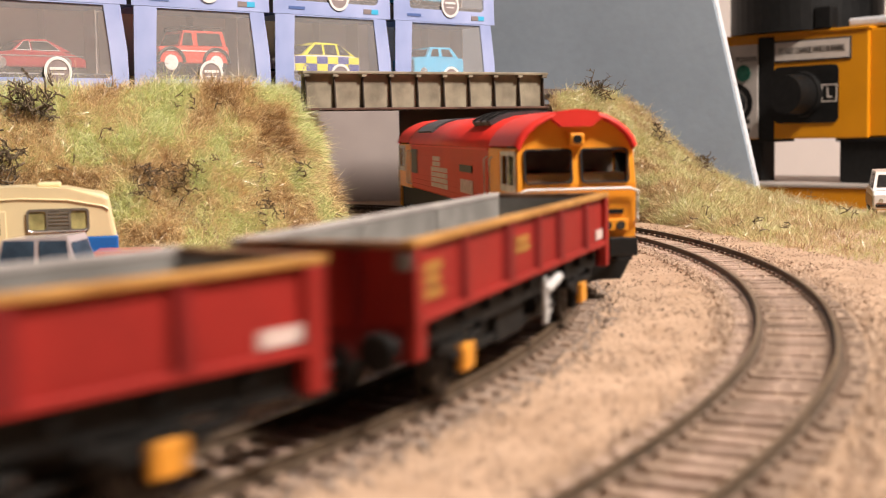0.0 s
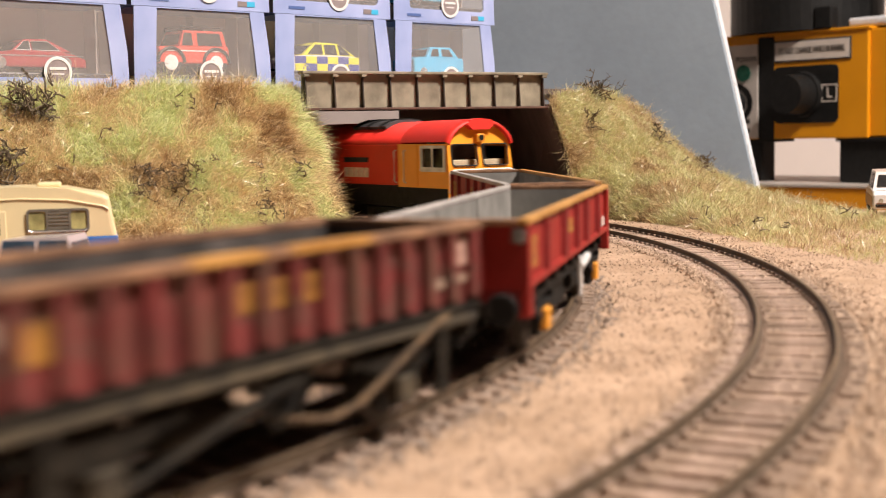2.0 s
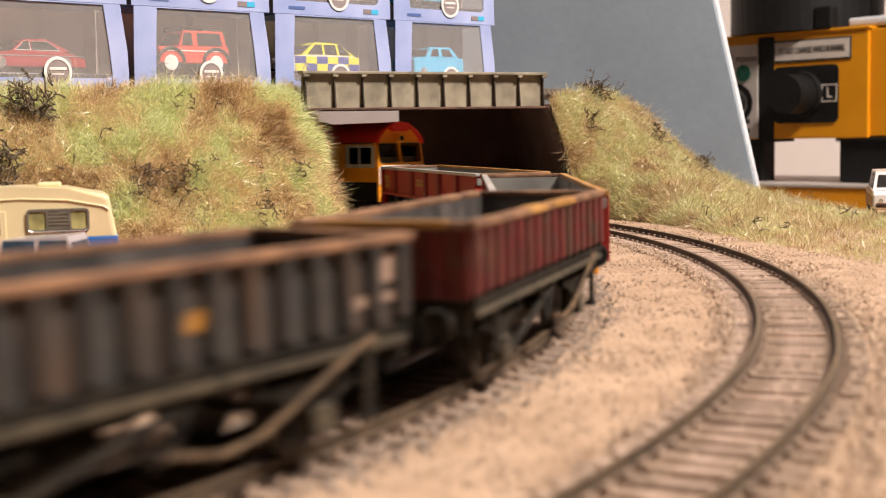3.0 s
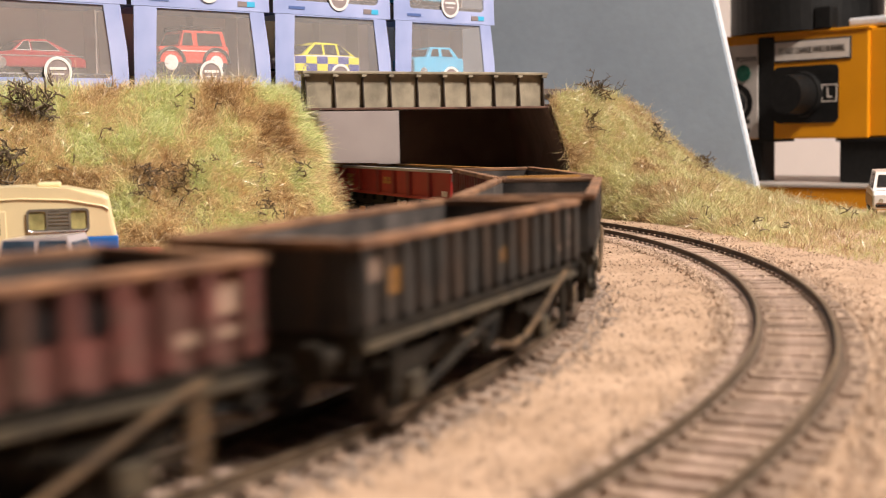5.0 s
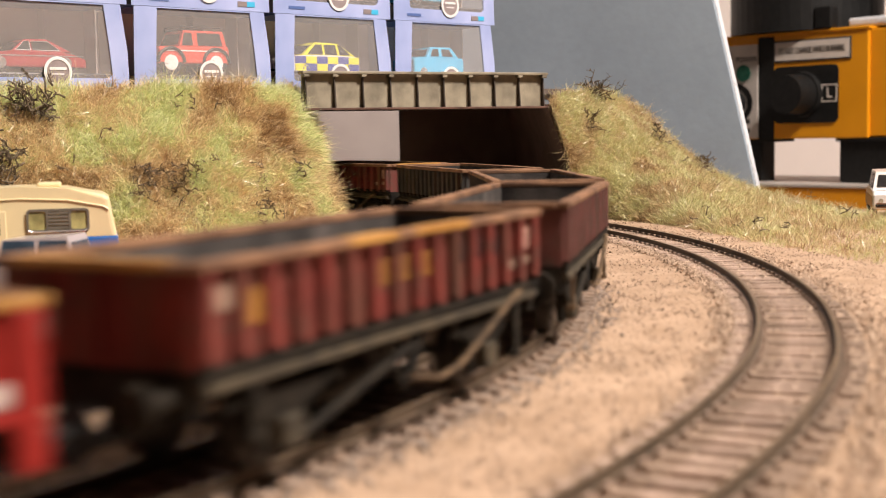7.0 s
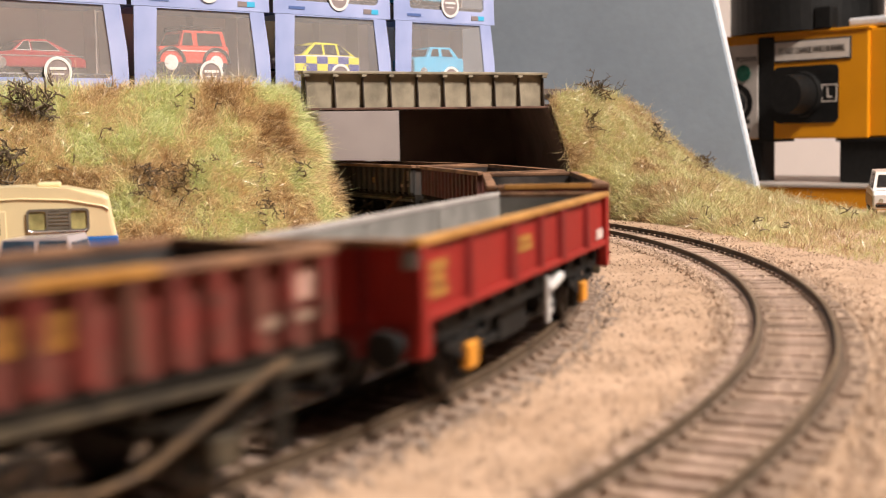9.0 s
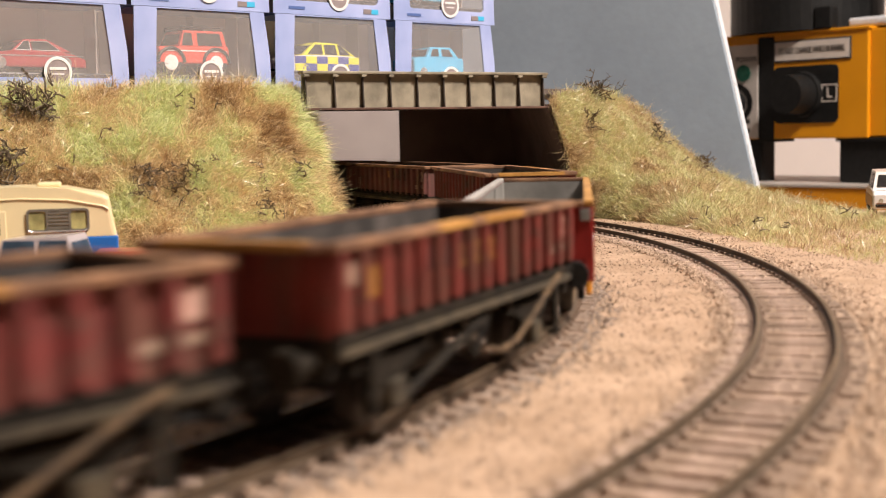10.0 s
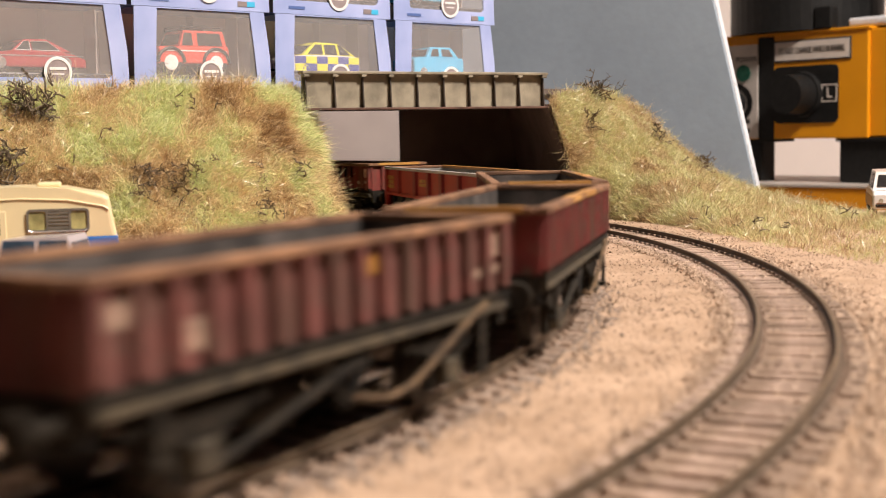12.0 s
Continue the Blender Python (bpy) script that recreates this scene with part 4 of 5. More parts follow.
def locomotive():
    t = thing("diesel_locomotive", Matrix(), "red and orange model diesel freight locomotive hauling the wagons", "locomotive")
    h, c = 0.1350, 0.0915
    part("body", extrude(bmesh.new(), section(), -c, c), M_LOCO_RED, t, "red painted body side with fine lettering")
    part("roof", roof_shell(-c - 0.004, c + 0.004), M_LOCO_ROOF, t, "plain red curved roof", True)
    for e in (-1, 1):
        # cab: side walls, roof with an overhanging brow and a raked front with two windows
        cab = part("cab", bmesh.new(), M_LOCO_ORANGE, t, "orange cab end with two windscreens")
        bm = bmesh.new()
        x0, x1 = e * c, e * (h - 0.0010)
        for s in (-1, 1):
            side = rounded(min(e * 0.1130, e * 0.1310), max(e * 0.1130, e * 0.1310), 0.0295, 0.0388, 0.0006)
            outer = [(x0, 0.0206), (x1, 0.0206), (x1, 0.029), (e * (h - 0.0020), 0.0405), (x0, 0.0405)]
            framed(bm, outer, [side], s * 0.0172, s * 0.0162, "y")
        part("cab_side", bm, M_LOCO_ORANGE, cab)
        bm = bmesh.new()
        wins = [rounded(-0.0152, -0.0014, 0.0306, 0.0402, 0.0011), rounded(0.0014, 0.0152, 0.0306, 0.0402, 0.0011)]
        front = [(-0.0170, 0.0105), (0.0170, 0.0105), (0.0173, 0.030), (0.0170, 0.0405)] + [(0.0165 * math.cos(math.pi * i / 12), 0.0408 + 0.0088 * math.sin(math.pi * i / 12)) for i in range(1, 12)] + [(-0.0170, 0.0405), (-0.0173, 0.030)]
        framed(bm, front, wins, 0.0, 0.0012, "x")
        for v in bm.verts:
            rake = max(0.0, v.co.z - 0.0290) * 0.16
            v.co.x = e * (h - 0.0012 + v.co.x - rake)
        part("cab_front", bm, M_LOCO_ORANGE, cab)
        for s in (-1, 1):
            bm = bmesh.new()
            for ring_pts, a, b, mat in ((rounded(-0.0152, -0.0012, 0.0318, 0.0402, 0.0012), 0.0, 0, None),):
                outer_r = rounded(-0.0154, -0.0012, 0.0304, 0.0404, 0.0013)
                framed(bm, outer_r, [rounded(-0.0149, -0.0017, 0.0309, 0.0399, 0.0010)], 0.0, 0.0005, "x")
            for v in bm.verts:
                v.co.y *= -s
                v.co.x = e * (h + 0.0001 + v.co.x - max(0.0, v.co.z - 0.029) * 0.16)
            part("window_seal", bm, M_SEAL, cab)
            bm = bmesh.new()
            vs = [bm.verts.new((e * (h - 0.0007 - (z - 0.029) * 0.16), s * y, z)) for y, z in ((0.0010, 0.0303), (0.0154, 0.0303), (0.0154, 0.0404), (0.0010, 0.0404))]
            bm.faces.new(vs)
            part("windscreen", bm, M_LOCO_GLASS, cab).visible_shadow = False
            bm = one_box(min(e * 0.1125, e * 0.1315), max(e * 0.1125, e * 0.1315), s * 0.0166, s * 0.0168, 0.0290, 0.0393)
            part("side_window", bm, M_LOCO_GLASS, cab).visible_shadow = False
            bm = bmesh.new()
            framed(bm, rounded(min(e * 0.1115, e * 0.1325), max(e * 0.1115, e * 0.1325), 0.0280, 0.0398, 0.0008), [rounded(min(e * 0.1135, e * 0.1210), max(e * 0.1135, e * 0.1210), 0.0300, 0.0385, 0.0005), rounded(min(e * 0.1222, e * 0.1305), max(e * 0.1222, e * 0.1305), 0.0300, 0.0385, 0.0005)], s * 0.0172, s * 0.0176, "y")
            part("window_frame", bm, M_SILVER, cab, "pale grey side window frame")
            # cab door with two white handrails
            part("cab_door", one_box(min(e * 0.0990, e * 0.1090), max(e * 0.0990, e * 0.1090), s * 0.0172, s * 0.0175, 0.0210, 0.0398, 0.0001), M_LOCO_ORANGE, t, "orange cab door")
            for hx in (0.0900, 0.0985):
                part("handrail", tube(bmesh.new(), [(e * hx, s * 0.0174, 0.0225), (e * hx, s * 0.0184, 0.0232), (e * hx, s * 0.0184, 0.0370), (e * hx, s * 0.0174, 0.0378)], 0.00035, 6), M_WHITE, t, "thin white handrail")
            # light clusters and marker boards low on the front
            bm = one_box(min(e * h, e * (h + 0.0009)), max(e * h, e * (h + 0.0009)), s * 0.0105 - 0.0042, s * 0.0105 + 0.0042, 0.0165, 0.0200, 0.0003)
            cl = part("light_cluster", bm, M_LOCO_ORANGE, cab)
            for ly in (-0.0020, 0.0020):
                part("lamp", cyl(bmesh.new(), (e * (h + 0.0009), s * 0.0105 + ly, 0.0182), (e * (h + 0.0012), s * 0.0105 + ly, 0.0182), 0.0013, 14), M_LENS, cl)
            part("number_strip", one_box(min(e * h, e * (h + 0.0003)), max(e * h, e * (h + 0.0003)), s * 0.0105 - 0.0030, s * 0.0105 + 0.0030, 0.0215, 0.0228), M_BLACK, cab, "small dark figure strip, unreadable")
        part("front_handrail", tube(bmesh.new(), [(e * h, -0.0172, 0.0190), (e * (h + 0.0012), -0.0174, 0.0200), (e * (h + 0.0012), -0.0174, 0.0280), (e * (h + 0.0012), -0.0150, 0.0288), (e * (h + 0.0012), 0.0150, 0.0288), (e * (h + 0.0012), 0.0174, 0.0280), (e * (h + 0.0012), 0.0174, 0.0200), (e * h, 0.0172, 0.0190)], 0.00045, 6), M_WHITE, cab, "white handrail round the front")
        # roof brow
        pts = [(y, z) for y, z in section(0.0006) if z >= 0.0400]
        bm = bmesh.new()
        rows = []
        for x, g in ((c + 0.0035, 0.0), (h - 0.0035, 0.0002), (h - 0.0008, 0.0002), (h + 0.0004, -0.0006)):
            rows.append([bm.verts.new((e * x, y * (1 + g / 0.017), z + g)) for y, z in pts])
        rows.append([bm.verts.new((e * (h + 0.0002), y * 0.93, z - 0.0011)) for y, z in pts])
        rows.append([bm.verts.new((e * (h - 0.0025), y * 0.93, z - 0.0013)) for y, z in pts])
        for r0, r1 in zip(rows, rows[1:]):
            for k in range(len(pts) - 1):
                bm.faces.new((r0[k], r0[k + 1], r1[k + 1], r1[k]))
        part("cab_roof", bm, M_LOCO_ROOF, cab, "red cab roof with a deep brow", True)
        bm = extrude(bmesh.new(), [(-0.0072, 0.0488), (-0.0045, 0.0466), (0.0045, 0.0466), (0.0072, 0.0488), (0.0058, 0.0510), (0.0, 0.0516), (-0.0058, 0.0510)], e * (h - 0.006), e * (h + 0.0006))
        part("brow_cowl", bm, M_LOCO_ROOF, cab)
        hl = part("headlight_housing", box(bmesh.new(), min(e * (h - 0.004), e * (h + 0.0006)), max(e * (h - 0.004), e * (h + 0.0006)), -0.0022, 0.0022, 0.0412, 0.0448, 0.0006), M_LOCO_ORANGE, cab)
        part("headlight", cyl(bmesh.new(), (e * (h + 0.0004), 0, 0.0430), (e * (h + 0.0010), 0, 0.0430), 0.0013, 16), M_LENS, hl)
        inside = part("cab_interior", one_box(min(e * 0.1150, e * 0.1160), max(e * 0.1150, e * 0.1160), -0.0160, 0.0160, 0.0195, 0.0440), M_CAB_IN, cab)
        part("desk", one_box(min(e * 0.1240, e * 0.1300), max(e * 0.1240, e * 0.1300), -0.0155, 0.0155, 0.0280, 0.0332, 0.0004), M_CAB_CREAM, cab, "cream driving desk")
        for s in (-1, 1):
            part("cab_seat", box(one_box(min(e * 0.1165, e * 0.1180), max(e * 0.1165, e * 0.1180), s * 0.0085 - 0.0020, s * 0.0085 + 0.0020, 0.026, 0.0340, 0.0005), min(e * 0.118, e * 0.1215), max(e * 0.118, e * 0.1215), s * 0.0085 - 0.0025, s * 0.0085 + 0.0025, 0.026, 0.0280), M_BLACK, cab)
        part("buffer_beam", one_box(min(e * (h - 0.002), e * (h + 0.0010)), max(e * (h - 0.002), e * (h + 0.0010)), -0.0160, 0.0160, 0.0080, 0.0125, 0.0004), M_BLACK, t)
        bm = extrude(bmesh.new(), [(-0.0150, 0.0085), (0.0150, 0.0085), (0.0120, 0.0028), (-0.0120, 0.0028)], e * (h - 0.001), e * (h + 0.002))
        part("snowplough", bm, M_BLACK, t)
        for y in (-0.0115, 0.0115):
            bm = bmesh.new()
            cyl(bm, (e * h, y, 0.0125), (e * (h + 0.0060), y, 0.0125), 0.0018, 12)
            box(bm, min(e * (h + 0.0058), e * (h + 0.0068)), max(e * (h + 0.0058), e * (h + 0.0068)), y - 0.0042, y + 0.0042, 0.0098, 0.0152, 0.0004)
            part("buffer", bm, M_BLACK, t)
        coupling(t, e * h, e)
        # bogie with three axles under each end
        bx = e * 0.0905
        bg = part("bogie", box(one_box(bx - 0.034, bx + 0.034, -0.0145, -0.0120, 0.0035, 0.0105, 0.0005), bx - 0.034, bx + 0.034, 0.0120, 0.0145, 0.0035, 0.0105, 0.0005), M_FRAME, t, "black three-axle bogie frame")
        for k in (-1, 0, 1):
            for s in (-1, 1):
                part("axlebox", cyl(bmesh.new(), (bx + k * 0.0262, s * 0.0145, 0.0068), (bx + k * 0.0262, s * 0.0158, 0.0068), 0.0024, 12), M_FRAME_DARK, bg)
        for s in (-1, 1):
            part("step", one_box(e * 0.1030 - 0.0030, e * 0.1030 + 0.0030, s * 0.0160, s * 0.0172, 0.0060, 0.0132), M_FRAME, t)
    part("solebar", one_box(-h + 0.001, h - 0.001, -0.0160, 0.0160, 0.0112, 0.0216), M_FRAME, t)
    part("fuel_tank", one_box(-0.034, 0.034, -0.0160, 0.0160, 0.0035, 0.0112, 0.0015), M_FRAME, t)
    # exhaust, fans and panels on the roof
    part("exhaust_cowl", roof_shell(-0.074, -0.042, 0.0490, 0.0016, 0.0016), M_SOOT, t, "dark grey exhaust silencer cover")
    for x in (-0.070, -0.058, -0.046):
        part("exhaust_rib", roof_shell(x - 0.0009, x + 0.0009, 0.0492, 0.0018, 0.0022), M_BLACK, t)
    part("radiator_grille", roof_shell(0.040, 0.082, 0.0470, 0.0012, 0.0010), M_SOOT, t, "dark roof radiator grille")
    for s in (-1, 1):
        part("roof_seam", one_box(-c, c, s * 0.0173, s * 0.0177, 0.0398, 0.0404), M_LOCO_ROOF, t)
        part("name_plate", one_box(-0.0640, -0.0400, s * 0.0173, s * 0.0178, 0.0318, 0.0342), M_BLACK, t, "dark nameplate, unreadable")
        for i in range(5):
            x = -0.0640 + i * 0.0049
            part("number_bar", one_box(x, x + 0.0040, s * 0.0173, s * 0.0176, 0.0245, 0.0292), M_FADED_MARK, t)
        for r in range(6):
            z = 0.0362 - r * 0.0021
            w = 0.022 if r < 2 else 0.044
            for q in range(int(w / 0.0037)):
                x = -0.0110 + (0.018 if r < 2 else 0.0) + q * 0.0037
                part("logo_dot", one_box(x, x + 0.0032, s * 0.0173, s * 0.01755, z - 0.0017, z), M_FADED_MARK, t)
        for k in range(9):
            z = 0.0212 + k * 0.0021
            part("panel_seam", one_box(-0.0880, 0.0880, s * 0.0170, s * 0.01742, z, z + 0.00018), M_LOCO_RED, t)
        part("side_grille", one_box(0.0700, 0.0890, s * 0.0172, s * 0.0176, 0.0280, 0.0385), M_SOOT, t, "dark radiator side grille")
    wheels = [wheelset(t, e * 0.0905 + k * 0.0262, 0.0068) for e in (-1, 1) for k in (-1, 0, 1)]
    return t, wheels


LOCO = locomotive()
RED, OLD, GAP = 2 * RED_HALF, 0.1054, 0.01847
# vehicles in order behind the locomotive, with the place of their middle on the line at the start
TRAIN = [(LOCO, 0.3990, 0.0905, 0.0068)]
front = 0.2336
CONSIST = [
    ("red", "clean bright red long open wagon with gold top rails"),
    ("red", "clean bright red long open wagon with gold top rails"),
    (M_MAROON, "weathered maroon box wagon with worn yellow lettering blocks", "letters", None, True),
    (M_CHARCOAL, "weathered charcoal black box wagon with rusty top rail", "blob", None, False),
    (M_CHARCOAL, "weathered charcoal black box wagon with streaked sides", "blob", None, False),
    (M_PINKISH, "bleached maroon box wagon with black painted-out patches", "tan", (9.0, 11.4), False),
    (M_BRICKRED, "worn brick red box wagon with black patch and yellow lettering", "letters", (9.6, 11.9), True),
    ("red", "clean bright red long open wagon with gold top rails"),
    (M_BRICKRED, "worn red box wagon with black patch and yellow lettering", "letters", (4.1, 5.9), True),
    (M_MAROON, "weathered maroon box wagon with yellow strips and lettering", "letters", None, True),
    (M_PINKISH, "bleached dusty maroon box wagon with chipped rusty rail", "tan", None, False),
    (M_MAROON, "weathered maroon box wagon at the end of the train", "letters", None, False),
]
for c in CONSIST:
    if c[0] == "red":
        TRAIN.append((red_wagon(c[1]), front - RED / 2, 0.0455, 0.0062))
        front -= RED + GAP
    else:
        ln = OLD + (0.003 if len(TRAIN) == 3 else 0.0)
        TRAIN.append((old_wagon(*c, h=ln / 2), front - ln / 2, 0.032, 0.0060))
        front -= ln + GAP

# ---- scenery on the banks ----
def branch(bm, p, d, ln, r, rnd, depth):
    pts = [p]
    for _ in range(4):
        d = (d + Vector((rnd.gauss(0, 0.45), rnd.gauss(0, 0.45), rnd.gauss(0, 0.35)))).normalized()
        pts.append(pts[-1] + d * ln / 4)
    tube(bm, pts, r, 5, 0.55)
    if depth:
        for _ in range(rnd.choice((1, 2, 2))):
            k = rnd.choice((1, 2, 3))
            nd = (d + Vector((rnd.gauss(0, 0.9), rnd.gauss(0, 0.9), rnd.gauss(0, 0.7)))).normalized()
            branch(bm, pts[k], nd, ln * 0.6, r * 0.75, rnd, depth - 1)


def bush(x, y, z, size, stems, mat, seed, label, name="bush", flat=0.6):
    """A tangle of bent twigs that grows out of the bank."""
    rnd = random.Random(seed)
    t = new(name)
    t.matrix_world = pose(x, y - 0.0035, z + 0.001)
    t.empty_display_size = 0.005
    tagged(t, label, "bush" if name == "bush" else "twig", "twigs on the banks")
    for i in range(max(1, stems // 6)):
        bm = bmesh.new()
        for _ in range(min(6, stems)):
            a = Vector((rnd.gauss(0, 1), -abs(rnd.gauss(0.3, 0.6)), abs(rnd.gauss(0.2, flat)) - 0.1)).normalized()
            o = Vector((rnd.gauss(0, 0.32), rnd.gauss(-0.05, 0.1), rnd.gauss(0, 0.22))) * size
            branch(bm, o, a, size * rnd.uniform(0.35, 0.7), max(0.00028, size * rnd.uniform(0.022, 0.036)), rnd, 2)
        part("stem", bm, mat, t)
    return t


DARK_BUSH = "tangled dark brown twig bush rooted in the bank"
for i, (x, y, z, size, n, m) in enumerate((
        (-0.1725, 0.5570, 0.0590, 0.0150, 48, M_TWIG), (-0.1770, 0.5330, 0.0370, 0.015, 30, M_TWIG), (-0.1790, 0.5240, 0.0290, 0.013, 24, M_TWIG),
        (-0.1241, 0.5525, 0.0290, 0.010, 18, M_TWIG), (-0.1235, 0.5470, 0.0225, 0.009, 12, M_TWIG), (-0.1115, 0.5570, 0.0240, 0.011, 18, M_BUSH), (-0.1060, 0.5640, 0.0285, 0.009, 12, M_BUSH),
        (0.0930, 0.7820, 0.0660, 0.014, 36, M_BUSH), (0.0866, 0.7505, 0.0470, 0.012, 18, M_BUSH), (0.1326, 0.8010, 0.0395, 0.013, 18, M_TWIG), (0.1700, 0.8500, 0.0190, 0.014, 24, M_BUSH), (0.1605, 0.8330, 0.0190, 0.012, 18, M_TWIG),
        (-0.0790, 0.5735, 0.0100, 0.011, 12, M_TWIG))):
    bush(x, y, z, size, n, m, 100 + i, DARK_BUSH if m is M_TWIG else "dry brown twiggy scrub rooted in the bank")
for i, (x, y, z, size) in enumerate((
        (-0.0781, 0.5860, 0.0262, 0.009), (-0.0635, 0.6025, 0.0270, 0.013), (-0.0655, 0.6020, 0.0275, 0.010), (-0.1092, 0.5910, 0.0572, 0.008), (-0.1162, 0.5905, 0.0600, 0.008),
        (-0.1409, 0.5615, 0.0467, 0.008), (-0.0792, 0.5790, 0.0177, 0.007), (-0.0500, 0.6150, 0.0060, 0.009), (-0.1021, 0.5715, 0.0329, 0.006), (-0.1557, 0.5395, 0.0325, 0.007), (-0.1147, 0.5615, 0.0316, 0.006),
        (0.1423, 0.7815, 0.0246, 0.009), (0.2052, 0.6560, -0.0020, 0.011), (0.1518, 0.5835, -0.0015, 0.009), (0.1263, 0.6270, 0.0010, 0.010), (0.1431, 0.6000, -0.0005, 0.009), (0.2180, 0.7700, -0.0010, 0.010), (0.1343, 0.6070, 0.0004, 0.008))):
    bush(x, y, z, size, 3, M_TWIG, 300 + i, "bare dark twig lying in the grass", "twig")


# ---- model cars ----
def wheel(parent, x, y, r, w, rim_mat):
    s = 1 if y > 0 else -1
    tyre = part("wheel", cyl(bmesh.new(), (x, y - s * w, r), (x, y, r), r, 18), M_TYRE, parent)
    bm = bmesh.new()
    cyl(bm, (x, y, r), (x, y + s * 0.0003, r), r * 0.62, 16)
    for k in range(6):
        a = math.pi * k / 3
        cyl(bm, (x + r * 0.4 * math.cos(a), y + s * 0.0003, r + r * 0.4 * math.sin(a)), (x + r * 0.4 * math.cos(a), y + s * 0.0006, r + r * 0.4 * math.sin(a)), r * 0.12, 6)
    part("hub", bm, rim_mat, tyre)


def model_car(m, label, ln, wd, belt, cabin, paint, windows, wheels, rim_mat=None, trim=None, glass_mat=None, roof_mat=None, low_mat=None, group=""):
    """belt: side outline of the body (x, z); cabin: outline of the glasshouse; windows: x spans on the side."""
    t = thing("model_car", m, label, "model car", group)
    r = wheels[2]
    y = wd / 2
    b = bmesh.new()
    extrude(b, belt, -y, y, "y")
    es = [e for e in b.edges if abs(e.verts[0].co.y) > y * 0.99 and abs(e.verts[0].co.y - e.verts[1].co.y) < 1e-6]
    bmesh.ops.bevel(b, geom=es, offset=0.0011, segments=3, affect="EDGES", profile=0.5)
    body = part("body", b, paint, t)
    b = bmesh.new()
    extrude(b, cabin, -y * 0.92, y * 0.92, "y")
    top = max(z for _, z in cabin)
    low = min(z for _, z in cabin)
    for v in b.verts:
        v.co.y *= 1 - 0.16 * (v.co.z - low) / (top - low)
    es = [e for e in b.edges if abs(e.verts[0].co.y - e.verts[1].co.y) < 1e-6]
    bmesh.ops.bevel(b, geom=es, offset=0.0006, segments=2, affect="EDGES", profile=0.5)
    part("cabin", b, roof_mat or paint, t)
    for s in (-1, 1):
        for x0, x1, sl0, sl1 in windows:
            z0, z1 = low + 0.0007, top - 0.0012
            def at(x, z):
                k = (z - low) / (top - low)
                return (x, s * (y * 0.92 * (1 - 0.16 * k) + 0.0002), z)
            b = bmesh.new()
            b.faces.new([b.verts.new(p) for p in (at(x0, z0), at(x1, z0), at(x1 + sl1, z1), at(x0 + sl0, z1))])
            bmesh.ops.solidify(b, geom=list(b.faces), thickness=0.0002)
            pane = part("side_window", b, glass_mat or M_CAR_GLASS, t)
            if trim:
                ps = [at(x0, z0), at(x1, z0), at(x1 + sl1, z1), at(x0 + sl0, z1), at(x0, z0)]
                part("window_trim", tube(bmesh.new(), [(p[0], p[1] + s * 0.0001, p[2]) for p in ps], 0.0003, 5), trim, pane)
        for wx in wheels[:2]:
            wheel(t, wx, s * (y - 0.0001), r, 0.0024, rim_mat or M_CHROME)
        part("headlamp", cyl(bmesh.new(), (ln / 2 - 0.0004, s * y * 0.68, belt[0][1] + 0.0042), (ln / 2 + 0.0003, s * y * 0.68, belt[0][1] + 0.0042), 0.0012, 10), M_CHROME, t)
        if trim:
            part("side_trim", one_box(-ln * 0.46, ln * 0.46, s * y, s * (y + 0.0002), low - 0.0020, low - 0.0015), trim, t)
    for s in (-1, 1):
        part("bumper", one_box(s * ln / 2 - 0.0006, s * ln / 2 + 0.0006, -y * 0.9, y * 0.9, belt[0][1] + 0.0012, belt[0][1] + 0.0024, 0.0003), M_CHROME if trim else M_BLACK, t)
    # front and rear screens
    xs_top = [x for x, z in cabin if z > top - 0.0008]
    xs_low = [x for x, z in cabin if z < low + 0.0005]
    for sgn, xt, xl in ((1, max(xs_top), max(xs_low)), (-1, min(xs_top), min(xs_low))):
        b = bmesh.new()
        vs = []
        for k, yy in ((0.14, -1), (0.14, 1), (0.80, 1), (0.80, -1)):
            vs.append(b.verts.new((xl + (xt - xl) * k + sgn * 0.0004, yy * y * 0.78 * (1 - 0.16 * k), low + (top - low) * k)))
        b.faces.new(vs)
        bmesh.ops.solidify(b, geom=list(b.faces), thickness=0.0002)
        part("screen", b, glass_mat or M_CAR_GLASS, t)
    if low_mat:
        for s in (-1, 1):
            part("lower_panel", one_box(-ln * 0.47, ln * 0.47, s * (y + 0.0001), s * (y + 0.0004), belt[0][1] + 0.0005, low - 0.0030), low_mat, t)
        part("front_panel", one_box(ln / 2, ln / 2 + 0.0004, -y * 0.86, y * 0.86, belt[0][1] + 0.0005, low - 0.0062), low_mat, t, "dark lower front with grille")
    return t


def saloon_belt(ln, low, belt, nose=0.0012, tail=0.0012):
    h = ln / 2
    return [(-h, low), (h, low), (h, belt - 0.0022), (h - nose, belt - 0.0006), (h * 0.4, belt), (-h * 0.4, belt), (-h + tail, belt - 0.0006), (-h, belt - 0.0022)]


# ---- display cartons with a model car in each ----
ROW = Matrix.Translation((-0.1480, 0.6368, 0)) @ Matrix.Rotation(radians(42.5), 4, "Z")
PITCH, WIDE, TALL, DEEP, BASE = 0.0832, 0.0806, 0.0425, 0.036, 0.0672


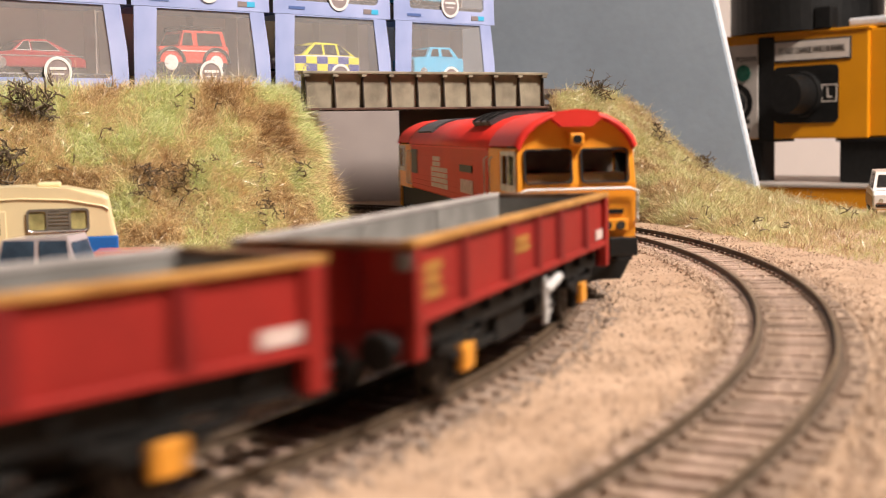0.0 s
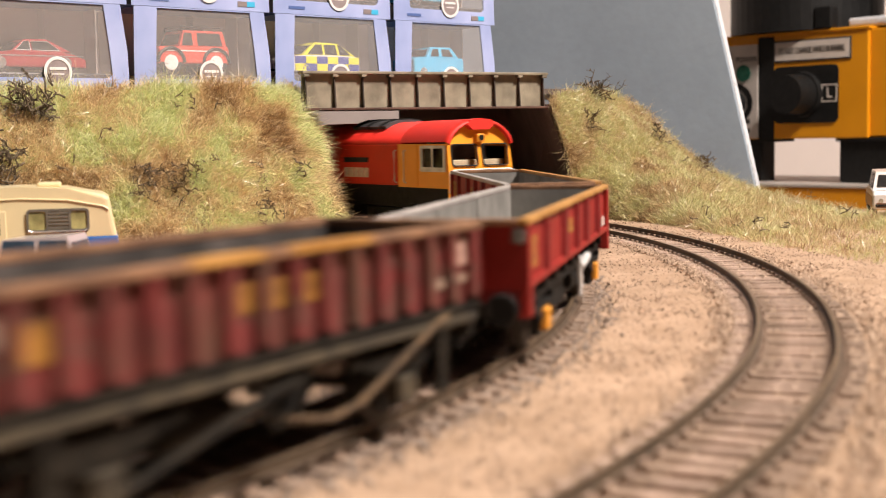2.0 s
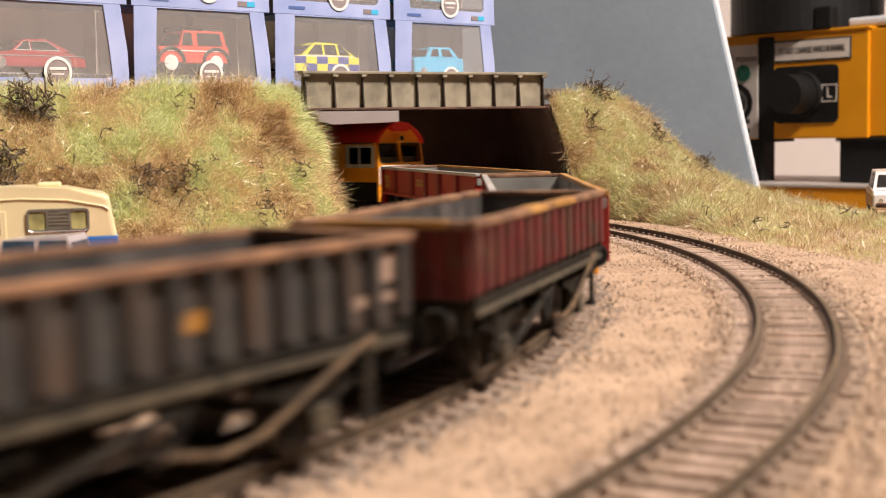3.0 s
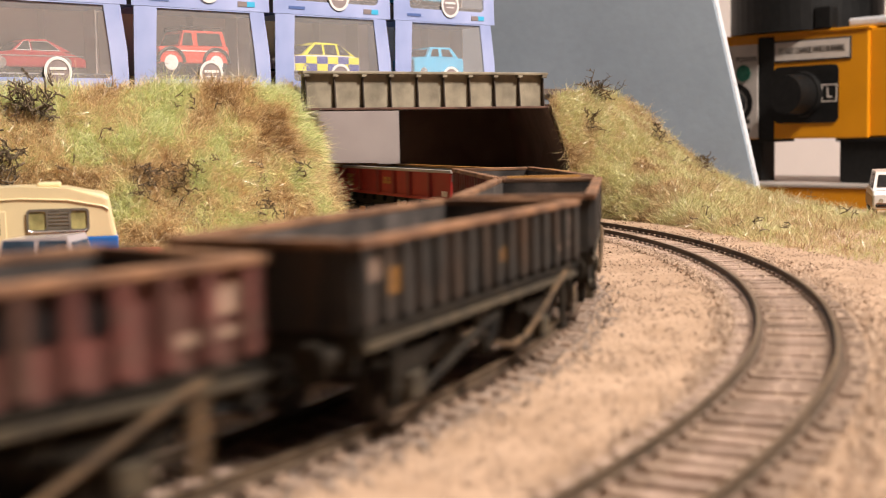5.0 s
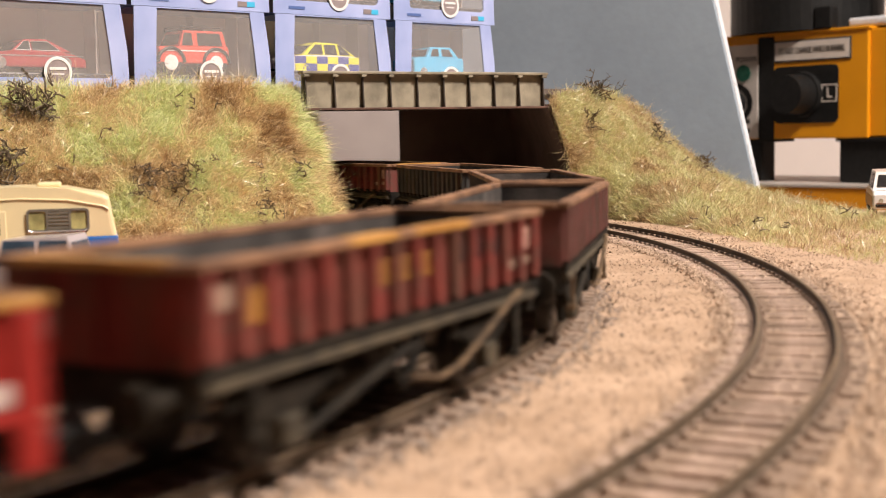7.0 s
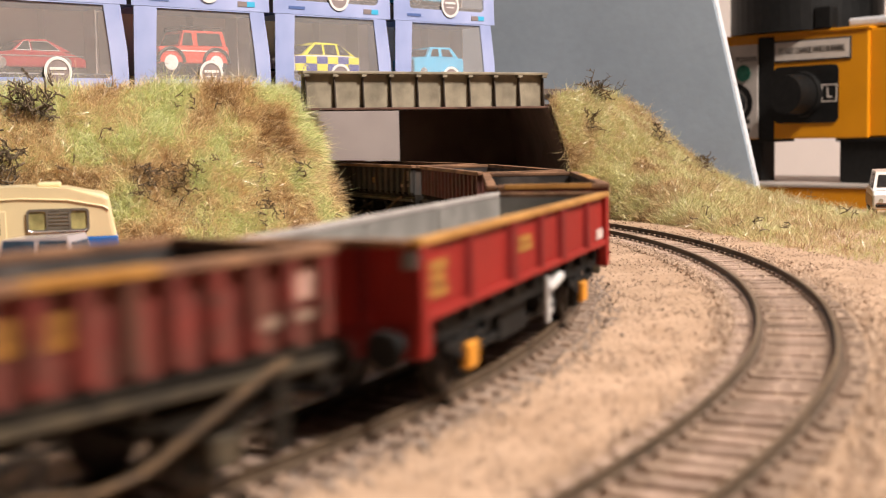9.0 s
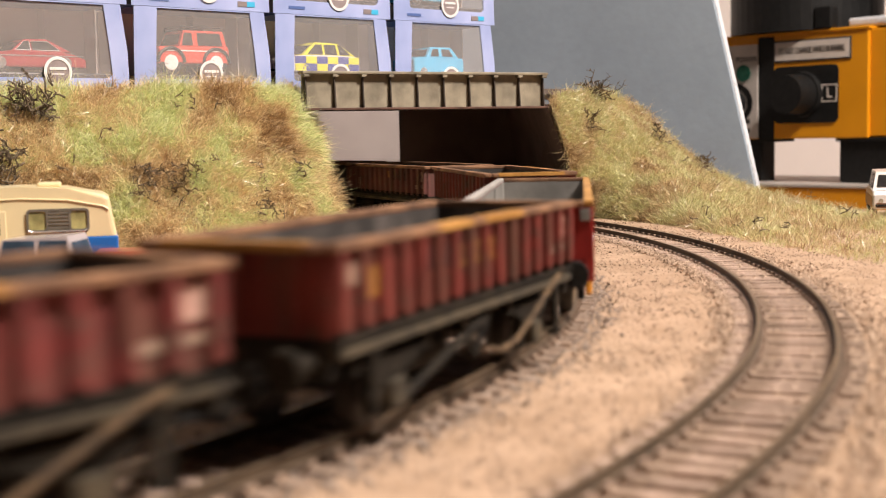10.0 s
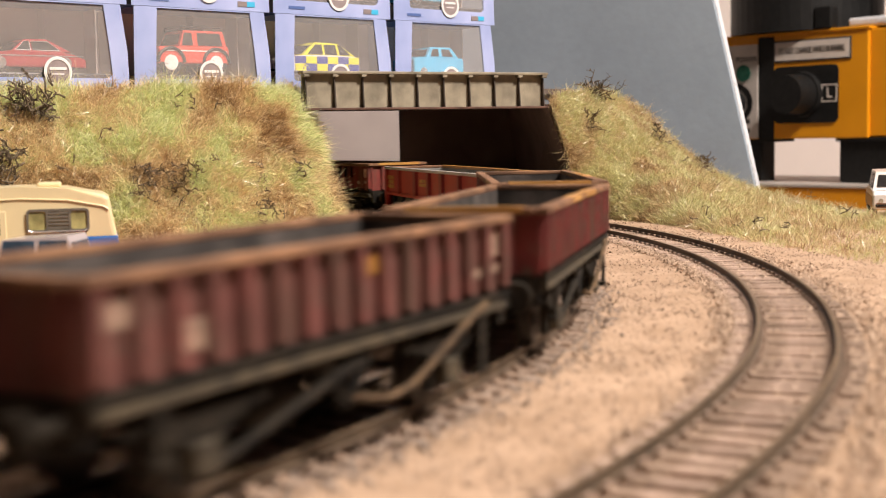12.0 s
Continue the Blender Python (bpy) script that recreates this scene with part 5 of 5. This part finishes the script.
def carton(i, level):
    m = ROW @ pose(PITCH * i, 0, BASE + level * (TALL + 0.0002))
    t = thing("display_carton", m, "blue printed display carton with clear window and round badge", "carton", "stacked display cartons")
    # front: posts and bottom bar round a large window
    win = [(0.0150, 0.0072), (0.0670, 0.0072), (0.0705, 0.0076), (0.0718, 0.0092), (0.0704, 0.0240), (0.0682, TALL - 0.0006), (0.0138, TALL - 0.0006), (0.0128, 0.0240), (0.0122, 0.0090), (0.0130, 0.0076)]
    outer = [(0, 0), (WIDE, 0), (WIDE - 0.0005, 0.02), (WIDE - 0.0035, TALL), (0.0012, TALL), (0.0004, 0.02)]
    part("front_card", framed(bmesh.new(), outer, [win], 0.0, 0.0005, "y"), M_BOX_BLUE, t)
    part("bottom_card", one_box(0, WIDE, 0.0005, DEEP, 0, 0.0005), M_BOX_NAVY, t)
    part("top_card", one_box(0.002, WIDE - 0.004, 0.0005, DEEP, TALL - 0.0005, TALL), M_BOX_NAVY, t)
    part("back_card", one_box(0, WIDE, DEEP - 0.0006, DEEP, 0.0005, TALL - 0.0005), M_BOX_GREY, t, "plain pinkish grey back card")
    for x in (0.0006, WIDE - 0.0046):
        part("inner_flap", one_box(x, x + 0.0004, 0.024, DEEP - 0.0006, 0.0005, TALL - 0.0005), M_BOX_GREY, t)
    part("fold", one_box(0.030, 0.0304, DEEP - 0.004, DEEP - 0.0006, 0.0005, TALL - 0.0006), M_BOX_GREY, t)
    part("fold", one_box(0.052, 0.0524, DEEP - 0.007, DEEP - 0.0006, 0.0005, TALL - 0.0006), M_BOX_GREY, t)
    part("window_film", one_box(0.010, 0.0725, 0.0007, 0.0009, 0.005, TALL - 0.0006), M_FILM, t, "clear plastic window").visible_shadow = False
    part("plinth", one_box(0.006, WIDE - 0.008, 0.0015, DEEP - 0.008, 0.0005, 0.0095, 0.0006), M_PLINTH, t, "black plinth under the car")
    bm = Matrix.Translation((0.0435, -0.0003, 0.0100)) @ Matrix.Rotation(radians(90), 4, "X")
    badge = part("badge", ring(bmesh.new(), bm, 0.0056, 0.0070, 0.0004), M_RING, t, "round white badge ring")
    part("badge_disc", cyl(bmesh.new(), (0.0435, -0.0001, 0.0100), (0.0435, -0.0004, 0.0100), 0.0056, 28), M_BADGE, badge)
    for k, (w, z) in enumerate(((0.0042, 0.0108), (0.0030, 0.0086))):
        part("badge_bar", one_box(0.0435 - w, 0.0435 + w, -0.0007, -0.0004, z, z + (0.0013 if k == 0 else 0.0006)), M_RING, badge)
    part("maker_bar", one_box(0.0100, 0.0205, -0.0003, 0.0, 0.0026, 0.0042), M_BOX_NAVY, t, "small dark printed maker mark")
    part("scale_tag", one_box(0.0610, 0.0665, -0.0003, 0.0, 0.0022, 0.0048), M_BADGE, t)
    part("scale_tag", one_box(0.0666, 0.0715, -0.0003, 0.0, 0.0022, 0.0048), M_CAR_BLUE, t)
    return m


for lv in (0, 1):
    for i in range(-1, 3):
        carton(i, lv)


def in_carton(i, level, x, flip=0):
    return ROW @ pose(PITCH * i + x, 0.0130, BASE + level * (TALL + 0.0002) + 0.0096, 0, 0, 180 if flip else 0)


# dark red coupe, red off-roader, chequered patrol estate and small blue saloons
model_car(in_carton(-1, 0, 0.034, 1), "dark red model coupe with chrome trim in a carton", 0.052, 0.020,
          [(-0.026, 0.0022), (0.026, 0.0022), (0.026, 0.0060), (0.024, 0.0085), (0.010, 0.0100), (-0.014, 0.0098), (-0.022, 0.0080), (-0.026, 0.0062)],
          [(0.0110, 0.0095), (0.0040, 0.0152), (-0.0070, 0.0156), (-0.0190, 0.0095)], M_CAR_RED, [(0.0015, 0.0090, 0.0004, -0.0052), (-0.0130, 0.0004, 0.0060, 0.0004)], (0.0165, -0.0155, 0.0045), M_CHROME, M_CHROME, group="model cars")
jeep = model_car(in_carton(0, 0, 0.0360, 1), "orange red model off-road car with tall roof in a carton", 0.041, 0.0215,
          [(-0.0205, 0.0056), (0.0205, 0.0056), (0.0205, 0.0130), (0.0195, 0.0142), (-0.0200, 0.0145), (-0.0205, 0.0130)],
          [(0.0085, 0.0142), (0.0050, 0.0225), (-0.0180, 0.0225), (-0.0195, 0.0142)], M_CAR_ORANGE, [(0.0005, 0.0070, 0.0, -0.0022), (-0.0170, -0.0025, 0.0010, 0.0)], (0.0138, -0.0125, 0.0062), M_WHITE, None, group="model cars")
for s in (-1, 1):
    part("white_stripe", one_box(-0.019, 0.019, s * 0.01075, s * 0.0110, 0.0118, 0.0124), M_WHITE, jeep)
    for wx in (0.0138, -0.0125):
        arch = [(wx + 0.0076 * math.cos(math.pi * i / 10), s * 0.0109, 0.0062 + 0.0072 * math.sin(math.pi * i / 10)) for i in range(11)]
        part("wheel_arch", tube(bmesh.new(), arch, 0.0009, 6), M_BLACK, jeep)
    part("roof_rack", tube(bmesh.new(), [(-0.017, s * 0.0080, 0.0243), (0.006, s * 0.0080, 0.0243), (0.006, s * 0.0080, 0.0225)], 0.0004, 5), M_BLACK, jeep)
police = model_car(in_carton(1, 0, 0.0365, 1), "white model patrol estate with yellow and blue chequers", 0.046, 0.0215,
          saloon_belt(0.046, 0.0028, 0.0120), [(0.0165, 0.0116), (0.0065, 0.0190), (-0.0090, 0.0186), (-0.0205, 0.0116)], M_CAR_WHITE,
          [(0.0022, 0.0128, 0.0, -0.0062), (-0.0078, 0.0008, 0.0006, 0.0), (-0.0172, -0.0095, 0.0068, 0.0008)], (0.0145, -0.0135, 0.0047), M_CHROME, None, roof_mat=M_POLICE_YELLOW, group="model cars")
for s in (-1, 1):
    for c in range(6):
        for r in range(2):
            x = -0.0220 + c * 0.0073
            part("chequer", one_box(x, x + 0.0072, s * 0.01075, s * 0.0110, 0.0034 + r * 0.0040, 0.0072 + r * 0.0040), M_POLICE_YELLOW if (c + r) % 2 else M_POLICE_BLUE, police)
BLUE_BELT = saloon_belt(0.040, 0.0024, 0.0132)
BLUE_CABIN = [(0.0095, 0.0128), (0.0050, 0.0190), (-0.0110, 0.0190), (-0.0160, 0.0128)]
BLUE_WIN = [(-0.0006, 0.0064, 0.0, -0.0026), (-0.0118, -0.0030, 0.0026, 0.0)]
model_car(in_carton(2, 0, 0.0375, 1), "small sky blue model saloon in a carton", 0.040, 0.0195, BLUE_BELT, BLUE_CABIN, M_CAR_BLUE, BLUE_WIN, (0.0125, -0.0125, 0.0043), M_CHROME, None, group="model cars")
model_car(in_carton(2, 1, 0.0335, 1), "small sky blue model car in an upper carton", 0.040, 0.0195, BLUE_BELT, BLUE_CABIN, M_CAR_BLUE, BLUE_WIN, (0.0125, -0.0125, 0.0043), M_CHROME, None, group="model cars")

# ---- cars and caravan on the layout ----
model_car(pose(-0.1225, 0.386, -0.0034, 0, 0, 176), "silver lilac vintage model saloon beside the caravan", 0.052, 0.0205,
          [(-0.026, 0.0030), (0.026, 0.0030), (0.026, 0.0095), (0.022, 0.0120), (0.002, 0.0128), (-0.018, 0.0126), (-0.025, 0.0105)],
          [(0.0080, 0.0122), (0.0055, 0.0203), (-0.0140, 0.0212), (-0.0165, 0.0122)], M_CAR_SILVER, [(-0.0045, 0.0062, 0.0002, -0.0014), (-0.0150, -0.0058, 0.0012, 0.0)], (0.0170, -0.0150, 0.0048), M_CHROME, None, M_CAR_GLASS_BLUE)
model_car(pose(-0.1010, 0.430, -0.0035, 0, 0, 8), "coral red low model car parked by the caravan", 0.046, 0.0200,
          saloon_belt(0.046, 0.0026, 0.0092), [(0.0130, 0.0088), (0.0060, 0.0127), (-0.0130, 0.0128), (-0.0200, 0.0088)], M_CAR_MID_RED, [(-0.0010, 0.0080, 0.0, -0.0040), (-0.0140, -0.0022, 0.0040, 0.0)], (0.0145, -0.0135, 0.0044), M_CHROME, None)
model_car(pose(0.2400, 0.690, -0.0028, 0, 0, -105), "white model off-road car with brown sides on the verge", 0.060, 0.0255,
          [(-0.030, 0.0050), (0.030, 0.0050), (0.030, 0.0120), (0.028, 0.0140), (0.010, 0.0146), (-0.029, 0.0146), (-0.030, 0.0125)],
          [(0.0130, 0.0142), (0.0070, 0.0232), (-0.0270, 0.0236), (-0.0292, 0.0142)], M_CAR_WHITE, [(0.0000, 0.0110, 0.0, -0.0045), (-0.0120, -0.0015, 0.0, 0.0), (-0.0255, -0.0135, 0.0010, 0.0)], (0.0190, -0.0185, 0.0055), M_CHROME, None, low_mat=M_CAR_BROWN)


def caravan():
    t = thing("caravan", pose(-0.1454, 0.452, -0.0033, 0, 0, 15), "cream and blue vintage model caravan beneath the bank", "caravan")
    hw, y = 0.0310, 0.0145
    low = 0.0050
    top = [(hw, 0.0160), (hw - 0.0022, 0.0290), (hw - 0.0040, 0.0302), (0.0150, 0.0326), (0.0, 0.0334), (-0.0150, 0.0330), (-hw + 0.003, 0.0308), (-hw + 0.001, 0.0290), (-hw, 0.0160)]
    b = extrude(bmesh.new(), top, -y, y, "y")
    es = [e for e in b.edges if abs(e.verts[0].co.y - e.verts[1].co.y) < 1e-6 and abs(e.verts[0].co.y) > y * 0.99 and e.verts[0].co.z + e.verts[1].co.z > 0.04]
    bmesh.ops.bevel(b, geom=es, offset=0.0016, segments=3, affect="EDGES", profile=0.5)
    part("upper_body", b, M_CREAM, t, "cream upper body with a domed roof")
    part("lower_body", one_box(-hw - 0.0003, hw + 0.0003, -y - 0.0003, y + 0.0003, low, 0.0160, 0.0006), M_CARAVAN_BLUE, t, "blue lower body")
    for s in (-1, 1):
        pts = [(x * 0.99, s * (y + 0.0001), z - 0.0040) for x, z in top[1:-1]]
        part("gutter", tube(bmesh.new(), pts, 0.0004, 6), M_CREAM, t)
        win = framed(bmesh.new(), rounded(0.0015, 0.0220, 0.0178, 0.0258, 0.0014), [rounded(0.0023, 0.0078, 0.0188, 0.0250, 0.0008), rounded(0.0085, 0.0152, 0.0188, 0.0250, 0.0003), rounded(0.0160, 0.0212, 0.0188, 0.0250, 0.0008)], s * y, s * (y + 0.0007), "y")
        w = part("window", win, M_LOUVRE, t, "three-part window with a louvred middle")
        part("sill_trim", tube(bmesh.new(), [(0.0022, s * (y + 0.0007), 0.0186), (0.0032, s * (y + 0.0007), 0.0181), (0.0205, s * (y + 0.0007), 0.0181), (0.0214, s * (y + 0.0007), 0.0186)], 0.0003, 6), M_CHROME, w)
        part("pane", one_box(0.0022, 0.0079, s * (y + 0.0001), s * (y + 0.0003), 0.0187, 0.0251), M_PANE, w)
        part("pane", one_box(0.0159, 0.0213, s * (y + 0.0001), s * (y + 0.0003), 0.0187, 0.0251), M_PANE, w)
        for k in range(5):
            z = 0.0190 + k * 0.00125
            part("louvre", one_box(0.0085, 0.0152, s * (y + 0.0001), s * (y + 0.0006), z, z + 0.0008), M_LOUVRE, w)
        part("door", one_box(-0.0150, -0.0050, s * (y + 0.0001), s * (y + 0.0008), 0.0060, 0.0255, 0.0003), M_CREAM, t, "cream side door")
        part("door_window", one_box(-0.0130, -0.0070, s * (y + 0.0008), s * (y + 0.0010), 0.0175, 0.0240), M_CAR_GLASS, t)
        wheel(t, 0.0, s * (y - 0.0002), 0.0050, 0.0025, M_CHROME)
    part("roof_vent", one_box(0.0050, 0.0130, -0.0050, 0.0050, 0.0326, 0.0345, 0.0007), M_CREAM, t, "cream roof vent box")
    part("tow_bar", cyl(bmesh.new(), (-hw, 0, 0.006), (-hw - 0.014, 0, 0.0055), 0.0008, 8), M_BLACK, t)
    part("jockey_wheel", cyl(bmesh.new(), (-hw - 0.010, -0.0006, 0.0013), (-hw - 0.010, 0.0006, 0.0013), 0.0013, 12), M_TYRE, t)
    return t


caravan()


# ---- the machine on the bench behind ----
def lettering(parent, text, m, size, mat):
    cu = bpy.data.curves.new("lettering", "FONT")
    cu.body, cu.size, cu.extrude, cu.align_x, cu.align_y = text, size, 0.0002, "CENTER", "CENTER"
    tmp = new("lettering_curve", cu)
    dg = bpy.context.evaluated_depsgraph_get()
    me = bpy.data.meshes.new_from_object(tmp.evaluated_get(dg))
    bpy.data.objects.remove(tmp)
    me.materials.clear()
    me.materials.append(mat)
    ob = new("lettering", me)
    ob.parent = parent
    ob.matrix_basis = m
    return ob


def machine():
    # local x runs along the front towards the near corner, -y is the front
    m = Matrix.Translation((0.4247, 1.30, 0)) @ Matrix.Rotation(math.atan2(-0.761, 0.648), 4, "Z")
    t = thing("milling_machine", m, "orange bench machine head with black knob and control panel", "machine")
    part("gear_case", one_box(-0.24, 0.0, 0.0, 0.14, 0.0315, 0.1405, 0.0012), M_MACHINE, t, "glossy orange steel case")
    part("case_lid", one_box(-0.242, 0.002, -0.002, 0.142, 0.1392, 0.1425, 0.0008), M_MACHINE, t)
    part("black_strip", one_box(-0.1300, -0.1105, -0.0008, 0.0, 0.0315, 0.1385), M_BLACK, t)
    panel = part("control_panel", one_box(-0.215, -0.1300, -0.0022, 0.0, 0.0325, 0.1320, 0.0006), M_PANEL, t, "silver control panel with green lamp and dial")
    part("power_lamp", cyl(bmesh.new(), (-0.1475, -0.0022, 0.1020), (-0.1475, -0.0045, 0.1020), 0.0088, 24), M_GREEN, panel, "dark green power lamp")
    part("dial_scale", ring(bmesh.new(), Matrix.Translation((-0.158, -0.0022, 0.0700)) @ Matrix.Rotation(radians(90), 4, "X"), 0.0150, 0.0215, 0.0006, 36), M_BLACK, panel)
    part("dial_knob", cyl(bmesh.new(), (-0.158, -0.0022, 0.0700), (-0.158, -0.0120, 0.0700), 0.0130, 28, 0.0115), M_BLACK, panel)
    up = Matrix.Rotation(radians(90), 4, "X")
    lettering(panel, "POWER", Matrix.Translation((-0.1445, -0.0024, 0.1165)) @ up, 0.0078, M_INK)
    for z, x in ((0.0480, -0.150), (0.0380, -0.150)):
        part("small_print", one_box(x - 0.012, x + 0.010, -0.0025, -0.0022, z, z + 0.0050), M_INK, panel)
    plate = part("sign", one_box(-0.1105, -0.0185, -0.0014, 0.0, 0.1110, 0.1335, 0.0005), M_INK, t)
    part("sign_face", one_box(-0.1085, -0.0205, -0.0018, -0.0014, 0.1128, 0.1317), M_SIGN, plate, "pale plate with a printed warning")
    lettering(plate, "DO NOT CHANGE WHILE RUNNING", Matrix.Translation((-0.0645, -0.0020, 0.1222)) @ up @ Matrix.Diagonal((0.64, 1.25, 1, 1)), 0.0074, M_INK)
    bm = framed(bmesh.new(), rounded(-0.1100, -0.0330, 0.0475, 0.1065, 0.0060), [], -0.0016, 0.0, "y")
    kp = part("knob_plate", bm, M_BLACK, t, "black plate round the gear knob")
    bm = bmesh.new()
    cyl(bm, (-0.0740, -0.0016, 0.0770), (-0.0740, -0.0080, 0.0770), 0.0235, 40, 0.0225)
    cyl(bm, (-0.0740, -0.0080, 0.0770), (-0.0740, -0.0340, 0.0770), 0.0205, 40, 0.0195)
    part("gear_knob", bm, M_BLACK, kp, "large round black gear knob", False)
    part("letter_frame", framed(bmesh.new(), [(-0.0520, 0.0685), (-0.0340, 0.0685), (-0.0340, 0.0865), (-0.0520, 0.0865)], [[(-0.0508, 0.0697), (-0.0352, 0.0697), (-0.0352, 0.0853), (-0.0508, 0.0853)]], -0.0020, -0.0016, "y"), M_SIGN, kp)
    lettering(kp, "L", Matrix.Translation((-0.0430, -0.0018, 0.0775)) @ up, 0.0150, M_SIGN)
    # motor, columns and base
    bm = cyl(bmesh.new(), (-0.112, 0.060, 0.1425), (-0.112, 0.060, 0.30), 0.080, 48)
    box(bm, -0.060, -0.040, -0.004, 0.01, 0.1425, 0.165, 0.002)
    part("motor", bm, M_BLACK, t, "large black motor housing")
    part("packing_foam", one_box(-0.030, 0.060, 0.010, 0.120, 0.1425, 0.152, 0.003), M_FOAM, t, "white foam sheet on the lid")
    part("motor_cap", cyl(bmesh.new(), (0.020, 0.070, 0.152), (0.020, 0.070, 0.30), 0.032, 32), M_BLACK, t)
    for x0, x1 in ((-0.220, -0.130), (-0.036, 0.040)):
        part("column", one_box(x0, x1, 0.006, 0.030, -0.014, 0.0315, 0.002), M_BLACK, t, "black machine column")
        part("column_cap", one_box(x0 - 0.002, x1 + 0.022, 0.002, 0.034, 0.0282, 0.0318, 0.001), M_BLACK, t)
    part("base", one_box(-0.26, 0.06, -0.03, 0.16, -0.046, -0.0175, 0.002), M_MACHINE, t, "orange base casting")
    part("base_tray", one_box(-0.262, 0.062, -0.032, 0.162, -0.0175, -0.0140, 0.001), M_PANEL, t)
    # lit side casing round the corner
    part("side_box", one_box(0.0, 0.05, 0.004, 0.13, 0.0330, 0.1390, 0.001), M_MACHINE, t)
    return t


machine()
slab("workbench", 0.28, 1.6, 0.95, 1.78, -0.075, -0.0462, M_BENCH, "brown workbench top under the orange machine", "bench")


# ---- what moves ----
RUN_T = (0.0, 0.7, 1.4, 2.0, 3.0, 5.4, 6.0, 9.0, 10.5, 12.0)
RUN_S = (0.0, 0.0740, 0.1466, 0.2110, 0.3136, 0.5680, 0.6342, 0.9530, 1.1070, 1.2597)


def run(t):
    """Metres that the train has gone after t seconds."""
    return float(np.interp(t, RUN_T, RUN_S))


def motions():
    for (ob, wheels), s0, base, r in TRAIN:
        rows = []
        for i in range(61):
            t = 0.2 * i
            s = s0 + run(t)
            xa, ya, _ = on_line(s - base)
            xb, yb, _ = on_line(s + base)
            rows.append((t, pose((xa + xb) / 2, (ya + yb) / 2, 0, 0, 0, math.degrees(math.atan2(yb - ya, xb - xa)))))
        walk(ob, rows)
        for w in wheels:
            x = w.matrix_basis.translation.x
            rows = []
            for i in range(181):
                t = i / 15
                turn = math.degrees(run(t) / r)
                rows.append((t, pose(x, 0, r, 0, turn, 0)))
            walk(w, rows)


motions()
